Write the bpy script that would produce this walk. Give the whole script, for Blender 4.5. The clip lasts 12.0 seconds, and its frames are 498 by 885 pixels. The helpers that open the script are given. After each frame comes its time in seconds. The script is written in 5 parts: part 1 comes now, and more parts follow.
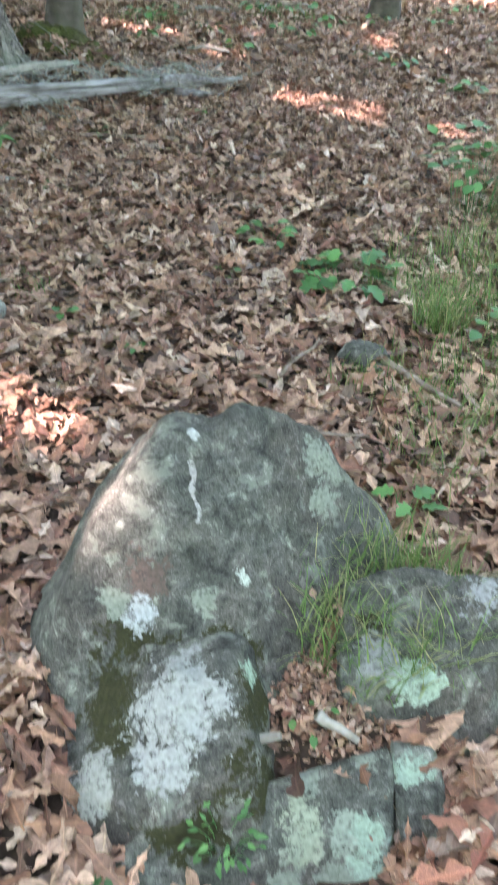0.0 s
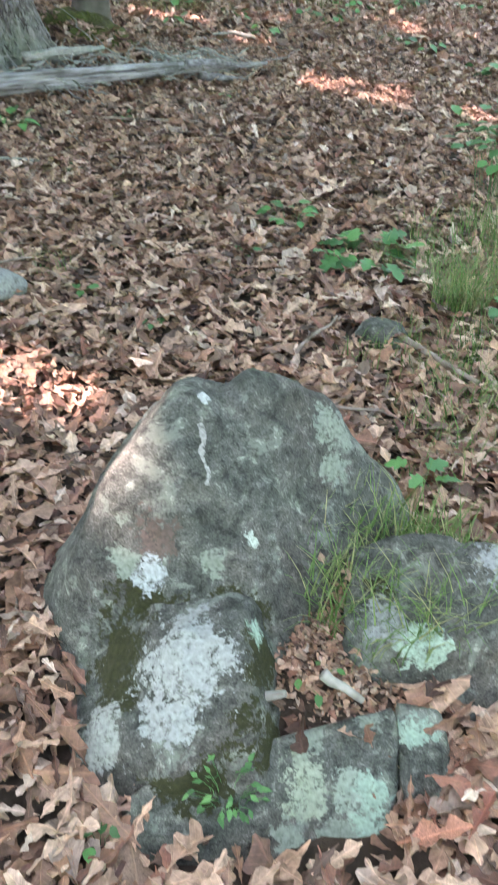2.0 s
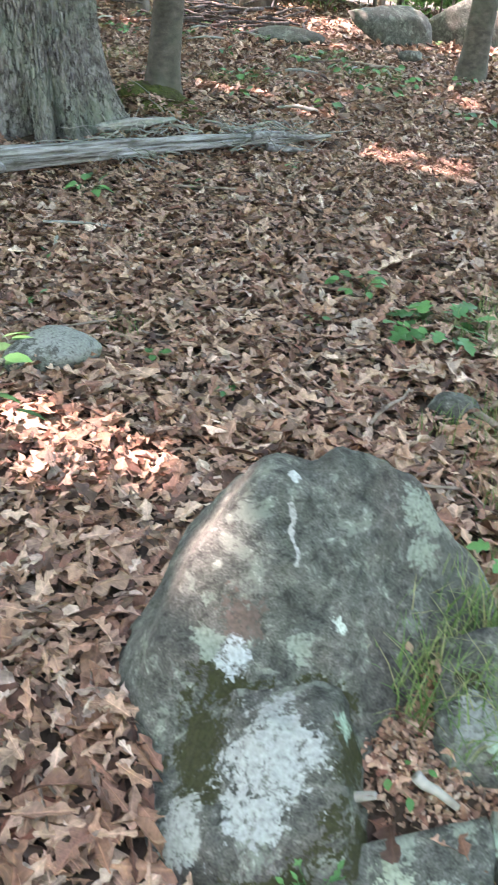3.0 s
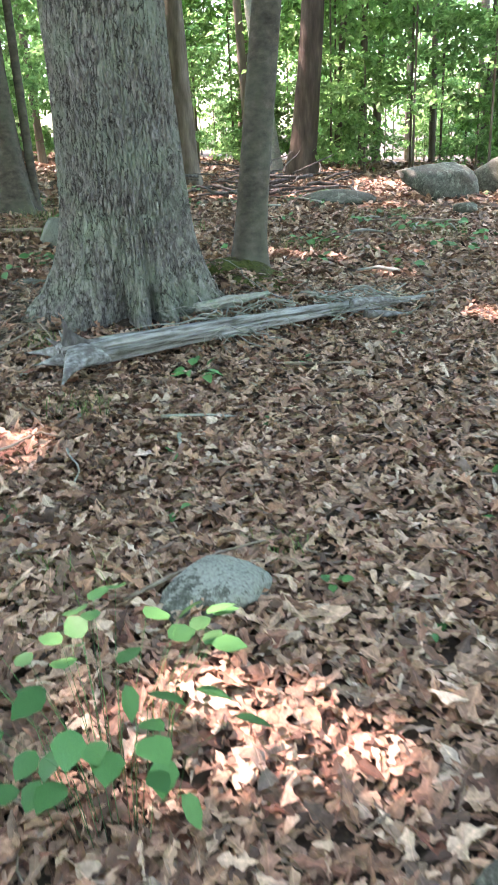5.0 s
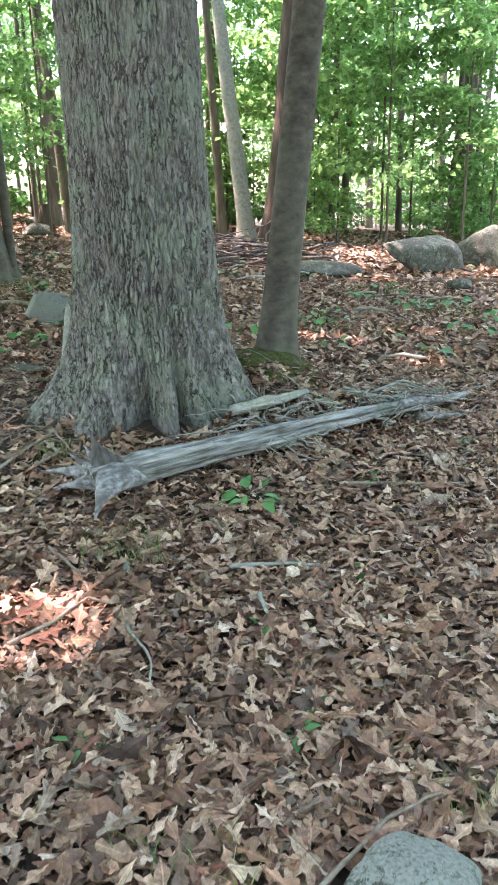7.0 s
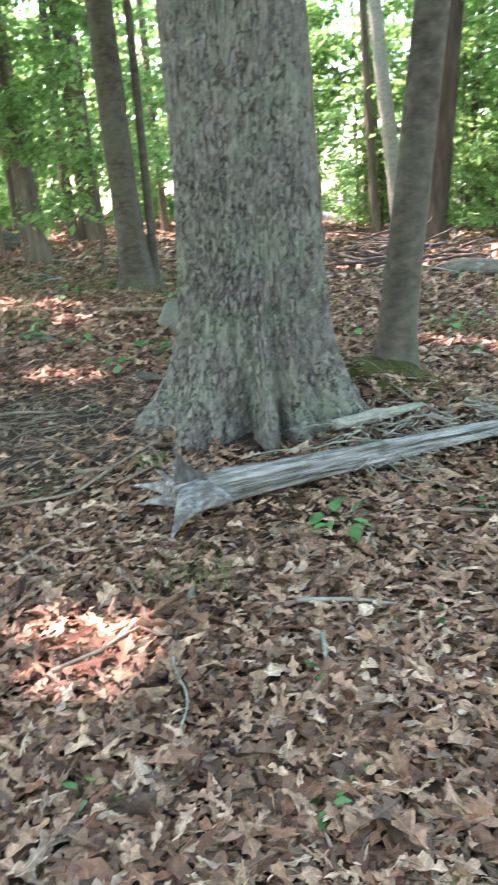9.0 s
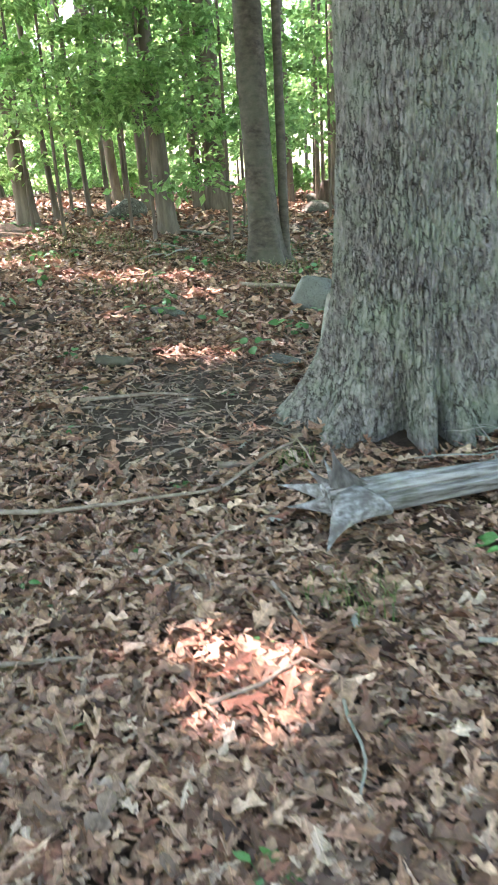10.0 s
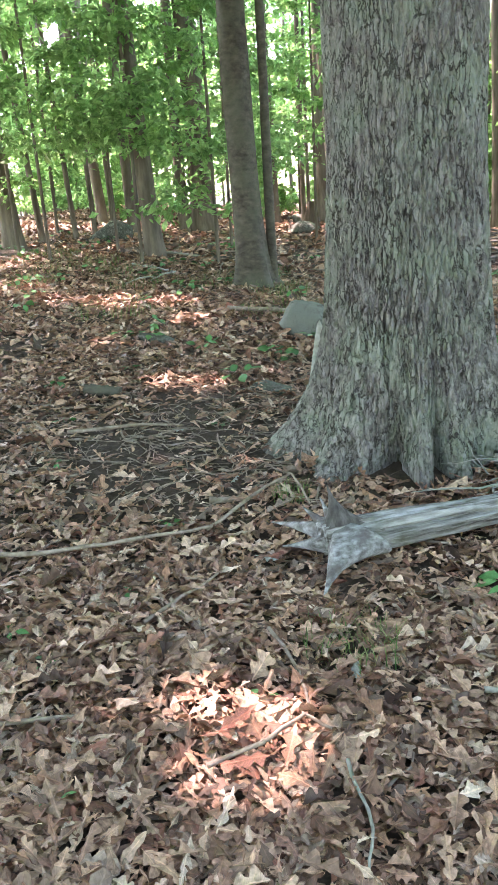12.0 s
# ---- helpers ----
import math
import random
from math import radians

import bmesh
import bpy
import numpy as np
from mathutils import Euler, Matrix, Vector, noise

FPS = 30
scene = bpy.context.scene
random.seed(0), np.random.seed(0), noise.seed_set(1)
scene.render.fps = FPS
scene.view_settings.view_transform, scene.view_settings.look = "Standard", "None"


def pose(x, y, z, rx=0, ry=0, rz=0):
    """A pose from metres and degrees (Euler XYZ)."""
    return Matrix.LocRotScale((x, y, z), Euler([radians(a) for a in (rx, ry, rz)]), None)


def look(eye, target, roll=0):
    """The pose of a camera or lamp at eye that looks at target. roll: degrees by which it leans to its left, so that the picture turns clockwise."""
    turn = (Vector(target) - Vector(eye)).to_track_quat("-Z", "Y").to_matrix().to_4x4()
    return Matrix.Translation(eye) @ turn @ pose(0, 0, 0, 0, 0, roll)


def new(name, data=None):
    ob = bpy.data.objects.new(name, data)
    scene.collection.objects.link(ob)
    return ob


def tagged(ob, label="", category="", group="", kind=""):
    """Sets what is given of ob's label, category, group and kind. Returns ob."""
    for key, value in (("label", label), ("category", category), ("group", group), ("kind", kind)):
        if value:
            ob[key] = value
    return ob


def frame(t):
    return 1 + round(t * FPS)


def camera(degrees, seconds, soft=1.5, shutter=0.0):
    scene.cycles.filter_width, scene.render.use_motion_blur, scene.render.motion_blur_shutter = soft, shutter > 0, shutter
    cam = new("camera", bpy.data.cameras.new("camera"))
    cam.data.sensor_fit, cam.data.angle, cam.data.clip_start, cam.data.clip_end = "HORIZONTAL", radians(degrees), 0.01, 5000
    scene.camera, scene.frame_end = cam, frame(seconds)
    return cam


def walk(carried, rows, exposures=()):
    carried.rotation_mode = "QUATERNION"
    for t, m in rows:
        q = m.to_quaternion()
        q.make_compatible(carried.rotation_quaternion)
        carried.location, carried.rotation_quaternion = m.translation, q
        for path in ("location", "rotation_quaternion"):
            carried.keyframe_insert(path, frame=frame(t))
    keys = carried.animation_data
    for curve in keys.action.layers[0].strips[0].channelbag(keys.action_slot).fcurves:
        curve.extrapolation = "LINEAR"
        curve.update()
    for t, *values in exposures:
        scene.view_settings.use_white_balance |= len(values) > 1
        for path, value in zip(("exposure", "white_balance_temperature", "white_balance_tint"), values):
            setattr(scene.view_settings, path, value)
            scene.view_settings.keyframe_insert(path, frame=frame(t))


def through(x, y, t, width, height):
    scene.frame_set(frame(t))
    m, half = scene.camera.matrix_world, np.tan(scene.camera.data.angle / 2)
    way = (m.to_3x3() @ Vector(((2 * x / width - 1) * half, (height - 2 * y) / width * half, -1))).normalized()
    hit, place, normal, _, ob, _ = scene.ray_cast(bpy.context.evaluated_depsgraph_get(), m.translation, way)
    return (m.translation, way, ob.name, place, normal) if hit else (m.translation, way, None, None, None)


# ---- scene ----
cam = camera(36.0, 12.0, soft=1.0, shutter=0.4)
PATH = [
    (0, (-0.007, 0.001, 1.448), (0.037, 1.619, 0.273), 2.7),
    (0.5, (0.022, -0.023, 1.4), (0.084, 1.47, 0.071), 3.7),
    (1, (0.039, -0.025, 1.394), (0.104, 1.444, 0.039), 3.5),
    (1.5, (0.039, -0.032, 1.395), (0.085, 1.462, 0.066), 3.2),
    (2, (0.029, -0.046, 1.408), (0.006, 1.56, 0.217), 1.8),
    (2.5, (0.008, -0.041, 1.418), (-0.08, 1.626, 0.315), 1.0),
    (3, (-0.084, -0.001, 1.424), (-0.214, 1.682, 0.352), 2.0),
    (3.5, (-0.25, 0.044, 1.463), (-0.424, 1.762, 0.454), 3.4),
    (3.7, (-0.322, 0.057, 1.482), (-0.514, 1.799, 0.519), 4.1),
    (5.3, (-0.69, 0.615, 1.496), (-0.954, 2.46, 0.77), -3.6),
    (5.5, (-0.756, 0.689, 1.537), (-0.994, 2.543, 0.826), -1.6),
    (6, (-1.003, 0.879, 1.562), (-1.224, 2.746, 0.88), 1.1),
    (6.5, (-1.294, 1.114, 1.626), (-1.453, 3.0, 0.981), -0.3),
    (6.7, (-1.294, 1.156, 1.635), (-1.4, 3.048, 0.995), -0.9),
    (8.3, (-0.954, 1.473, 1.619), (-1.313, 3.358, 1.054), -5.3),
    (8.5, (-0.939, 1.482, 1.62), (-1.323, 3.36, 1.05), -5.3),
    (9, (-0.949, 1.497, 1.639), (-1.489, 3.323, 1.027), -4.1),
    (9.5, (-1.053, 1.55, 1.643), (-1.799, 3.282, 0.977), -3.6),
    (10, (-1.295, 1.733, 1.681), (-2.081, 3.447, 1.015), -3.5),
    (10.5, (-1.499, 1.886, 1.743), (-2.259, 3.626, 1.114), -3.1),
    (11, (-1.448, 1.879, 1.744), (-2.186, 3.628, 1.113), -2.9),
    (11.5, (-1.357, 1.829, 1.741), (-2.106, 3.572, 1.107), -3.3),
    (12, (-1.36, 1.823, 1.74), (-2.118, 3.564, 1.113), -3.7),
]
walk(cam, [(t, look(eye, target, roll)) for t, eye, target, roll in PATH], exposures=[(0, 3.9, 7500, 15), (3.7, 3.88, 7500, 15), (5.3, 3.82, 7300, 9), (6.7, 3.84, 7300, 10), (8.3, 4.0, 7400, 12), (12, 4.05, 7400, 11)])

# ---- world, sun ----
SUN_WAY = Vector((-0.42, 0.10, 0.90)).normalized()      # towards the sun
world = bpy.data.worlds.new("sky")
scene.world = world
world.use_nodes = True
sky = world.node_tree.nodes.new("ShaderNodeTexSky")
sky.sky_type, sky.sun_disc = "NISHITA", False
sky.sun_elevation = math.asin(SUN_WAY.z)
sky.sun_rotation = math.atan2(SUN_WAY.x, SUN_WAY.y)
sky.air_density, sky.dust_density, sky.ozone_density = 1.0, 2.0, 1.0
world.node_tree.links.new(sky.outputs[0], world.node_tree.nodes["Background"].inputs[0])
world.node_tree.nodes["Background"].inputs[1].default_value = 0.15
sun_data = bpy.data.lights.new("sun", "SUN")
sun_data.energy, sun_data.angle, sun_data.color = 2.2, radians(0.6), (1.0, 0.77, 0.85)
sun = new("sun", sun_data)
sun.matrix_world = look(SUN_WAY * 60, (0, 0, 0))

# ---- noise in numpy ----
rng = np.random.default_rng(7)


def lattice(i, j, k, seed):
    h = (i * 374761393 + j * 668265263 + k * 2147483647 + seed * 1274126177) & 0xFFFFFFFF
    h = ((h ^ (h >> 13)) * 1274126177) & 0xFFFFFFFF
    return ((h ^ (h >> 16)) & 0xFFFF) / 65535.0


def vnoise(x, y, z, seed=0):
    """Value noise in 0..1 on arrays."""
    x, y, z = np.broadcast_arrays(np.asarray(x, float), np.asarray(y, float), np.asarray(z, float))
    i, j, k = (np.floor(v).astype(np.int64) for v in (x, y, z))
    u, v, w = x - i, y - j, z - k
    u, v, w = (s * s * (3 - 2 * s) for s in (u, v, w))
    total = 0.0
    for a in (0, 1):
        for b in (0, 1):
            for c in (0, 1):
                weight = (u if a else 1 - u) * (v if b else 1 - v) * (w if c else 1 - w)
                total = total + weight * lattice(i + a, j + b, k + c, seed)
    return total


def fbm(x, y, z, octaves=4, seed=0):
    total, size = 0.0, 0.5
    for o in range(octaves):
        f = 2.03 ** o
        total = total + size * (vnoise(x * f + 17 * o, y * f, z * f, seed + o) - 0.5)
        size *= 0.5
    return total


# ---- node materials ----
def nodes_of(name):
    m = bpy.data.materials.new(name)
    m.use_nodes = True
    tree = m.node_tree
    return m, tree, tree.nodes["Principled BSDF"]


def node(tree, kind, inputs=None, operation="", data_type="", blend_type=""):
    n = tree.nodes.new(kind)
    if operation:
        n.operation = operation
    if data_type:
        n.data_type = data_type
    if blend_type:
        n.blend_type = blend_type
    for key, value in (inputs or {}).items():
        if isinstance(value, bpy.types.NodeSocket):
            tree.links.new(value, n.inputs[key])
        else:
            n.inputs[key].default_value = value
    return n


def ramp(tree, fac, stops):
    n = node(tree, "ShaderNodeValToRGB", {0: fac})
    while len(n.color_ramp.elements) < len(stops):
        n.color_ramp.elements.new(0.5)
    for e, (at, colour) in zip(n.color_ramp.elements, stops):
        e.position, e.color = at, (*colour, 1) if not isinstance(colour, float) else (colour,) * 3 + (1,)
    return n.outputs[0]


def mix(tree, fac, a, b):
    n = node(tree, "ShaderNodeMix", data_type="RGBA")
    for socket, value in ((n.inputs[0], fac), (n.inputs[6], a), (n.inputs[7], b)):
        if isinstance(value, bpy.types.NodeSocket):
            tree.links.new(value, socket)
        else:
            socket.default_value = value if isinstance(value, float) else (*value, 1)
    return n.outputs[2]


def noise_tex(tree, scale, stretch=(1, 1, 1), detail=6.0, rough=0.6, distort=0.0, source="Object"):
    c = node(tree, "ShaderNodeTexCoord")
    m = node(tree, "ShaderNodeMapping", {0: c.outputs[source], 3: stretch})
    return node(tree, "ShaderNodeTexNoise", {"Vector": m.outputs[0], "Scale": scale, "Detail": detail, "Roughness": rough, "Distortion": distort}).outputs[0]


def bump(tree, shader, height, strength, distance):
    b = node(tree, "ShaderNodeBump", {"Height": height, "Strength": strength, "Distance": distance})
    tree.links.new(b.outputs[0], shader.inputs["Normal"])


def surface(name, stops, scale, stretch=(1, 1, 1), rough=0.85, relief=0.5, depth=0.01, patch=None):
    """A grained surface: noise through a colour ramp, with broad patches of a second colour and fine relief.
    patch: colour, scale, low, high."""
    m, tree, shader = nodes_of(name)
    grain = noise_tex(tree, scale, stretch)
    colour = ramp(tree, grain, stops)
    if patch:
        colour = mix(tree, ramp(tree, noise_tex(tree, patch[1]), [(patch[2], 0.0), (patch[3], 1.0)]), colour, patch[0])
    tree.links.new(colour, shader.inputs["Base Color"])
    shader.inputs["Roughness"].default_value = rough
    shader.inputs["Specular IOR Level"].default_value = 0.25
    bump(tree, shader, noise_tex(tree, scale * 2.2, stretch, 8.0, 0.7), relief, depth)
    return m


def foliage(name, stops, through=0.45, rough=0.6, glow=1.0):
    """Leaves: each its own tone, with light coming through."""
    m, tree, shader = nodes_of(name)
    geo, info = node(tree, "ShaderNodeNewGeometry"), node(tree, "ShaderNodeObjectInfo")
    mixed = node(tree, "ShaderNodeMath", {0: info.outputs["Random"], 1: 3.7, 2: geo.outputs["Random Per Island"]}, operation="MULTIPLY_ADD")
    tone = node(tree, "ShaderNodeMath", {0: mixed.outputs[0]}, operation="FRACT").outputs[0]
    spots = ramp(tree, noise_tex(tree, 60.0, source="Object"), [(0.34, 0.62), (0.66, 1.2)])
    colour = node(tree, "ShaderNodeMix", data_type="RGBA", blend_type="MULTIPLY")
    colour.inputs[0].default_value = 1.0
    tree.links.new(ramp(tree, tone, stops), colour.inputs[6])
    tree.links.new(spots, colour.inputs[7])
    colour = colour.outputs[2]
    tree.links.new(colour, shader.inputs["Base Color"])
    shader.inputs["Roughness"].default_value = rough
    shader.inputs["Specular IOR Level"].default_value = 0.3
    if through:
        lit = node(tree, "ShaderNodeMix", data_type="RGBA", blend_type="MULTIPLY")
        lit.inputs[0].default_value, lit.inputs[7].default_value = 1.0, (glow, glow, glow, 1)
        tree.links.new(colour, lit.inputs[6])
        thin = node(tree, "ShaderNodeBsdfTranslucent", {"Color": lit.outputs[2]})
        both = node(tree, "ShaderNodeMixShader", {0: through, 1: shader.outputs[0], 2: thin.outputs[0]})
        tree.links.new(both.outputs[0], tree.nodes["Material Output"].inputs[0])
    return m


def rock_material(name, patches=(), moss=()):
    """Grey-green stone with mottling, crusts of lichen in patches (place, radius, colour) and moss (place, radius)."""
    m, tree, shader = nodes_of(name)
    colour = ramp(tree, noise_tex(tree, 11.0, detail=12.0, rough=0.72), [(0.3, (0.032, 0.036, 0.031)), (0.44, (0.066, 0.073, 0.063)), (0.56, (0.105, 0.113, 0.097)), (0.72, (0.18, 0.188, 0.16))])
    colour = mix(tree, ramp(tree, noise_tex(tree, 2.6, detail=5.0), [(0.45, 0.0), (0.62, 0.8)]), colour, (0.075, 0.068, 0.06))
    speck = ramp(tree, noise_tex(tree, 230.0, detail=4.0, rough=0.75), [(0.36, 0.55), (0.64, 1.4)])
    mult = node(tree, "ShaderNodeMix", data_type="RGBA", blend_type="MULTIPLY")
    mult.inputs[0].default_value = 1.0
    tree.links.new(colour, mult.inputs[6]), tree.links.new(speck, mult.inputs[7])
    colour = mult.outputs[2]
    crust = ramp(tree, noise_tex(tree, 9.0, detail=10.0, rough=0.72, distort=0.4), [(0.54, 0.0), (0.60, 1.0)])
    soft = node(tree, "ShaderNodeMath", {0: crust, 1: 0.55}, operation="MULTIPLY").outputs[0]
    colour = mix(tree, soft, colour, (0.22, 0.25, 0.21))
    grit = ramp(tree, noise_tex(tree, 42.0, detail=9.0, rough=0.75, distort=0.3), [(0.40, 0.0), (0.47, 0.5), (0.56, 0.5), (0.60, 1.0)])
    gritty = node(tree, "ShaderNodeMix", data_type="RGBA", blend_type="MULTIPLY")
    gritty.inputs[0].default_value = 1.0
    tree.links.new(colour, gritty.inputs[6])
    tree.links.new(ramp(tree, grit, [(0.0, 0.45), (0.5, 0.95), (1.0, 1.75)]), gritty.inputs[7])
    colour = gritty.outputs[2]
    geo = node(tree, "ShaderNodeNewGeometry")
    wobble = node(tree, "ShaderNodeTexNoise", {"Vector": geo.outputs["Position"], "Scale": 18.0, "Detail": 8.0, "Roughness": 0.7})
    fine = node(tree, "ShaderNodeTexNoise", {"Vector": geo.outputs["Position"], "Scale": 110.0, "Detail": 4.0})
    small = node(tree, "ShaderNodeTexNoise", {"Vector": geo.outputs["Position"], "Scale": 75.0, "Detail": 6.0, "Roughness": 0.7})
    mottle = node(tree, "ShaderNodeMath", {0: small.outputs[0], 1: 0.55, 2: wobble.outputs[0]}, operation="MULTIPLY_ADD").outputs[0]
    mottle = node(tree, "ShaderNodeMath", {0: mottle, 1: 0.775}, operation="SUBTRACT").outputs[0]

    def near(place, radius, spread):
        d = node(tree, "ShaderNodeVectorMath", {0: geo.outputs["Position"], 1: place}, operation="DISTANCE").outputs["Value"]
        d = node(tree, "ShaderNodeMath", {0: d, 1: 1 / radius}, operation="MULTIPLY").outputs[0]
        d = node(tree, "ShaderNodeMath", {0: mottle, 1: spread, 2: d}, operation="MULTIPLY_ADD").outputs[0]
        return ramp(tree, node(tree, "ShaderNodeMath", {0: d, 1: 0.5}, operation="MULTIPLY").outputs[0], [(0.44, 1.0), (0.53, 0.0)])
    for place, radius in moss:
        tone = mix(tree, fine.outputs[0], (0.008, 0.010, 0.005), (0.05, 0.052, 0.02))
        colour = mix(tree, near(place, radius, 4.5), colour, tone)
    holes = ramp(tree, node(tree, "ShaderNodeTexNoise", {"Vector": geo.outputs["Position"], "Scale": 55.0, "Detail": 9.0, "Roughness": 0.78}).outputs[0], [(0.38, 0.12), (0.47, 1.0)])
    for place, radius, tint in patches:
        tone = mix(tree, ramp(tree, fine.outputs[0], [(0.3, 0.0), (0.7, 1.0)]), [0.72 * v for v in tint], [min(1.2 * v, 0.9) for v in tint])
        cover = node(tree, "ShaderNodeMath", {0: near(place, radius, 3.6), 1: holes}, operation="MULTIPLY").outputs[0]
        colour = mix(tree, cover, colour, tone)
    tree.links.new(colour, shader.inputs["Base Color"])
    shader.inputs["Roughness"].default_value = 0.9
    shader.inputs["Specular IOR Level"].default_value = 0.25
    bump(tree, shader, noise_tex(tree, 32.0, detail=10.0, rough=0.78), 0.85, 0.009)
    return m


def dry_leaf(name, stops):
    """Dry fallen leaves: each its own tone, with a pale midrib, side veins and blotches."""
    m = foliage(name, stops, 0.05, 0.55)
    tree = m.node_tree
    shader = tree.nodes["Principled BSDF"]
    colour = shader.inputs["Base Color"].links[0].from_socket
    uv = node(tree, "ShaderNodeSeparateXYZ", {0: node(tree, "ShaderNodeTexCoord").outputs["UV"]})
    side = node(tree, "ShaderNodeMath", {0: uv.outputs[1], 1: 0.5}, operation="SUBTRACT").outputs[0]
    side = node(tree, "ShaderNodeMath", {0: side}, operation="ABSOLUTE").outputs[0]
    rib = ramp(tree, side, [(0.006, 0.75), (0.022, 0.0)])
    slant = node(tree, "ShaderNodeMath", {0: side, 1: -0.9, 2: uv.outputs[0]}, operation="MULTIPLY_ADD").outputs[0]
    wave = node(tree, "ShaderNodeMath", {0: slant, 1: 52.0}, operation="MULTIPLY").outputs[0]
    wave = node(tree, "ShaderNodeMath", {0: wave}, operation="SINE").outputs[0]
    veins = ramp(tree, wave, [(0.86, 0.0), (0.97, 0.4)])
    lines = node(tree, "ShaderNodeMath", {0: rib, 1: veins}, operation="MAXIMUM").outputs[0]
    pale = node(tree, "ShaderNodeMix", data_type="RGBA", blend_type="MULTIPLY")
    pale.inputs[0].default_value = 1.0
    tree.links.new(colour, pale.inputs[6])
    pale.inputs[7].default_value = (1.5, 1.45, 1.4, 1)
    blotch = ramp(tree, noise_tex(tree, 22.0, detail=4.0), [(0.5, 0.0), (0.66, 0.6)])
    dark = mix(tree, blotch, colour, (0.075, 0.047, 0.035))
    tree.links.new(mix(tree, lines, dark, pale.outputs[2]), shader.inputs["Base Color"])
    bump(tree, shader, node(tree, "ShaderNodeMath", {0: noise_tex(tree, 120.0, detail=4.0), 1: 0.8, 2: lines}, operation="MULTIPLY_ADD").outputs[0], 0.5, 0.003)
    return m


STONE = rock_material("weathered_stone")
SOIL = surface("forest_soil", [(0.3, (0.024, 0.018, 0.014)), (0.55, (0.062, 0.046, 0.036)), (0.8, (0.16, 0.124, 0.098))], 30.0, relief=0.9, depth=0.02, patch=((0.055, 0.037, 0.026), 1.3, 0.4, 0.62))
def ridged_bark(name, stops, scale, stretch, patch):
    """Long upright bark plates, thin cracks with dark shade painted in, crusts of lichen."""
    m, tree, shader = nodes_of(name)
    c = node(tree, "ShaderNodeTexCoord")
    wander = node(tree, "ShaderNodeTexNoise", {"Vector": c.outputs["Object"], "Scale": 30.0, "Detail": 6.0, "Roughness": 0.7})
    shift = node(tree, "ShaderNodeVectorMath", {0: wander.outputs["Color"], 1: (0.05, 0.05, 0.12)}, operation="MULTIPLY")
    place = node(tree, "ShaderNodeVectorMath", {0: c.outputs["Object"], 1: shift.outputs[0]}, operation="ADD")
    squeezed = node(tree, "ShaderNodeMapping", {0: place.outputs[0], 3: stretch})
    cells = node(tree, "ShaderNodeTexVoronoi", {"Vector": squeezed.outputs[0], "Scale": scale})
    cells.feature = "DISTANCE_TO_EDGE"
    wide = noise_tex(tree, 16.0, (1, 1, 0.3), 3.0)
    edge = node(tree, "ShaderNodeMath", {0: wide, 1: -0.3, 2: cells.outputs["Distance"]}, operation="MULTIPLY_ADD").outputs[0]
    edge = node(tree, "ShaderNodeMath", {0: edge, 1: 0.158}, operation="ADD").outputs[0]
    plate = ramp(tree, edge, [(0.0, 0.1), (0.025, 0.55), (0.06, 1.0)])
    colour = ramp(tree, noise_tex(tree, 34.0, (1, 1, 0.45), 8.0, 0.72), stops)
    colour = mix(tree, ramp(tree, noise_tex(tree, patch[1], detail=8.0), [(patch[2], 0.0), (patch[3], 0.8)]), colour, patch[0])
    crust = ramp(tree, noise_tex(tree, 19.0, detail=9.0, rough=0.75), [(0.54, 0.0), (0.62, 0.6)])
    colour = mix(tree, crust, colour, (0.26, 0.27, 0.235))
    # the shade inside the cracks, painted in as a near-black brown
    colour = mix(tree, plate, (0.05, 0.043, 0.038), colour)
    tree.links.new(colour, shader.inputs["Base Color"])
    shader.inputs["Roughness"].default_value = 0.95
    shader.inputs["Specular IOR Level"].default_value = 0.2
    both = node(tree, "ShaderNodeMath", {0: noise_tex(tree, 70.0, (1, 1, 0.35), 8.0, 0.7), 1: 0.45, 2: plate}, operation="MULTIPLY_ADD").outputs[0]
    bump(tree, shader, both, 1.0, 0.016)
    return m


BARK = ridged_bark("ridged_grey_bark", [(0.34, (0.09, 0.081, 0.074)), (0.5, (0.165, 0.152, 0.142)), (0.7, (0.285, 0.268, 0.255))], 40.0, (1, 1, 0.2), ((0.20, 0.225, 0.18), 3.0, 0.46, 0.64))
SMOOTH_BARK = surface("smooth_brown_bark", [(0.3, (0.035, 0.031, 0.025)), (0.55, (0.08, 0.07, 0.057)), (0.8, (0.14, 0.125, 0.105))], 11.0, (1, 1, 1.6), rough=0.9, relief=0.6, depth=0.01, patch=((0.095, 0.1, 0.075), 2.5, 0.45, 0.7))
FAR_BARK = surface("dark_forest_bark", [(0.3, (0.06, 0.05, 0.04)), (0.55, (0.14, 0.118, 0.095)), (0.8, (0.24, 0.21, 0.175))], 8.0, (1, 1, 0.2), rough=0.95, relief=0.6, depth=0.02)
DEAD_BARK = surface("red_brown_dead_bark", [(0.3, (0.026, 0.02, 0.016)), (0.55, (0.065, 0.048, 0.038)), (0.8, (0.12, 0.092, 0.075))], 7.0, (1, 1, 0.2), relief=0.7, depth=0.02)
GREY_WOOD = surface("weathered_silver_wood", [(0.34, (0.07, 0.062, 0.056)), (0.44, (0.19, 0.182, 0.174)), (0.54, (0.30, 0.298, 0.295)), (0.70, (0.47, 0.472, 0.475))], 34.0, (0.11, 1, 1), rough=0.75, relief=1.0, depth=0.014, patch=((0.07, 0.075, 0.05), 3.2, 0.52, 0.68))
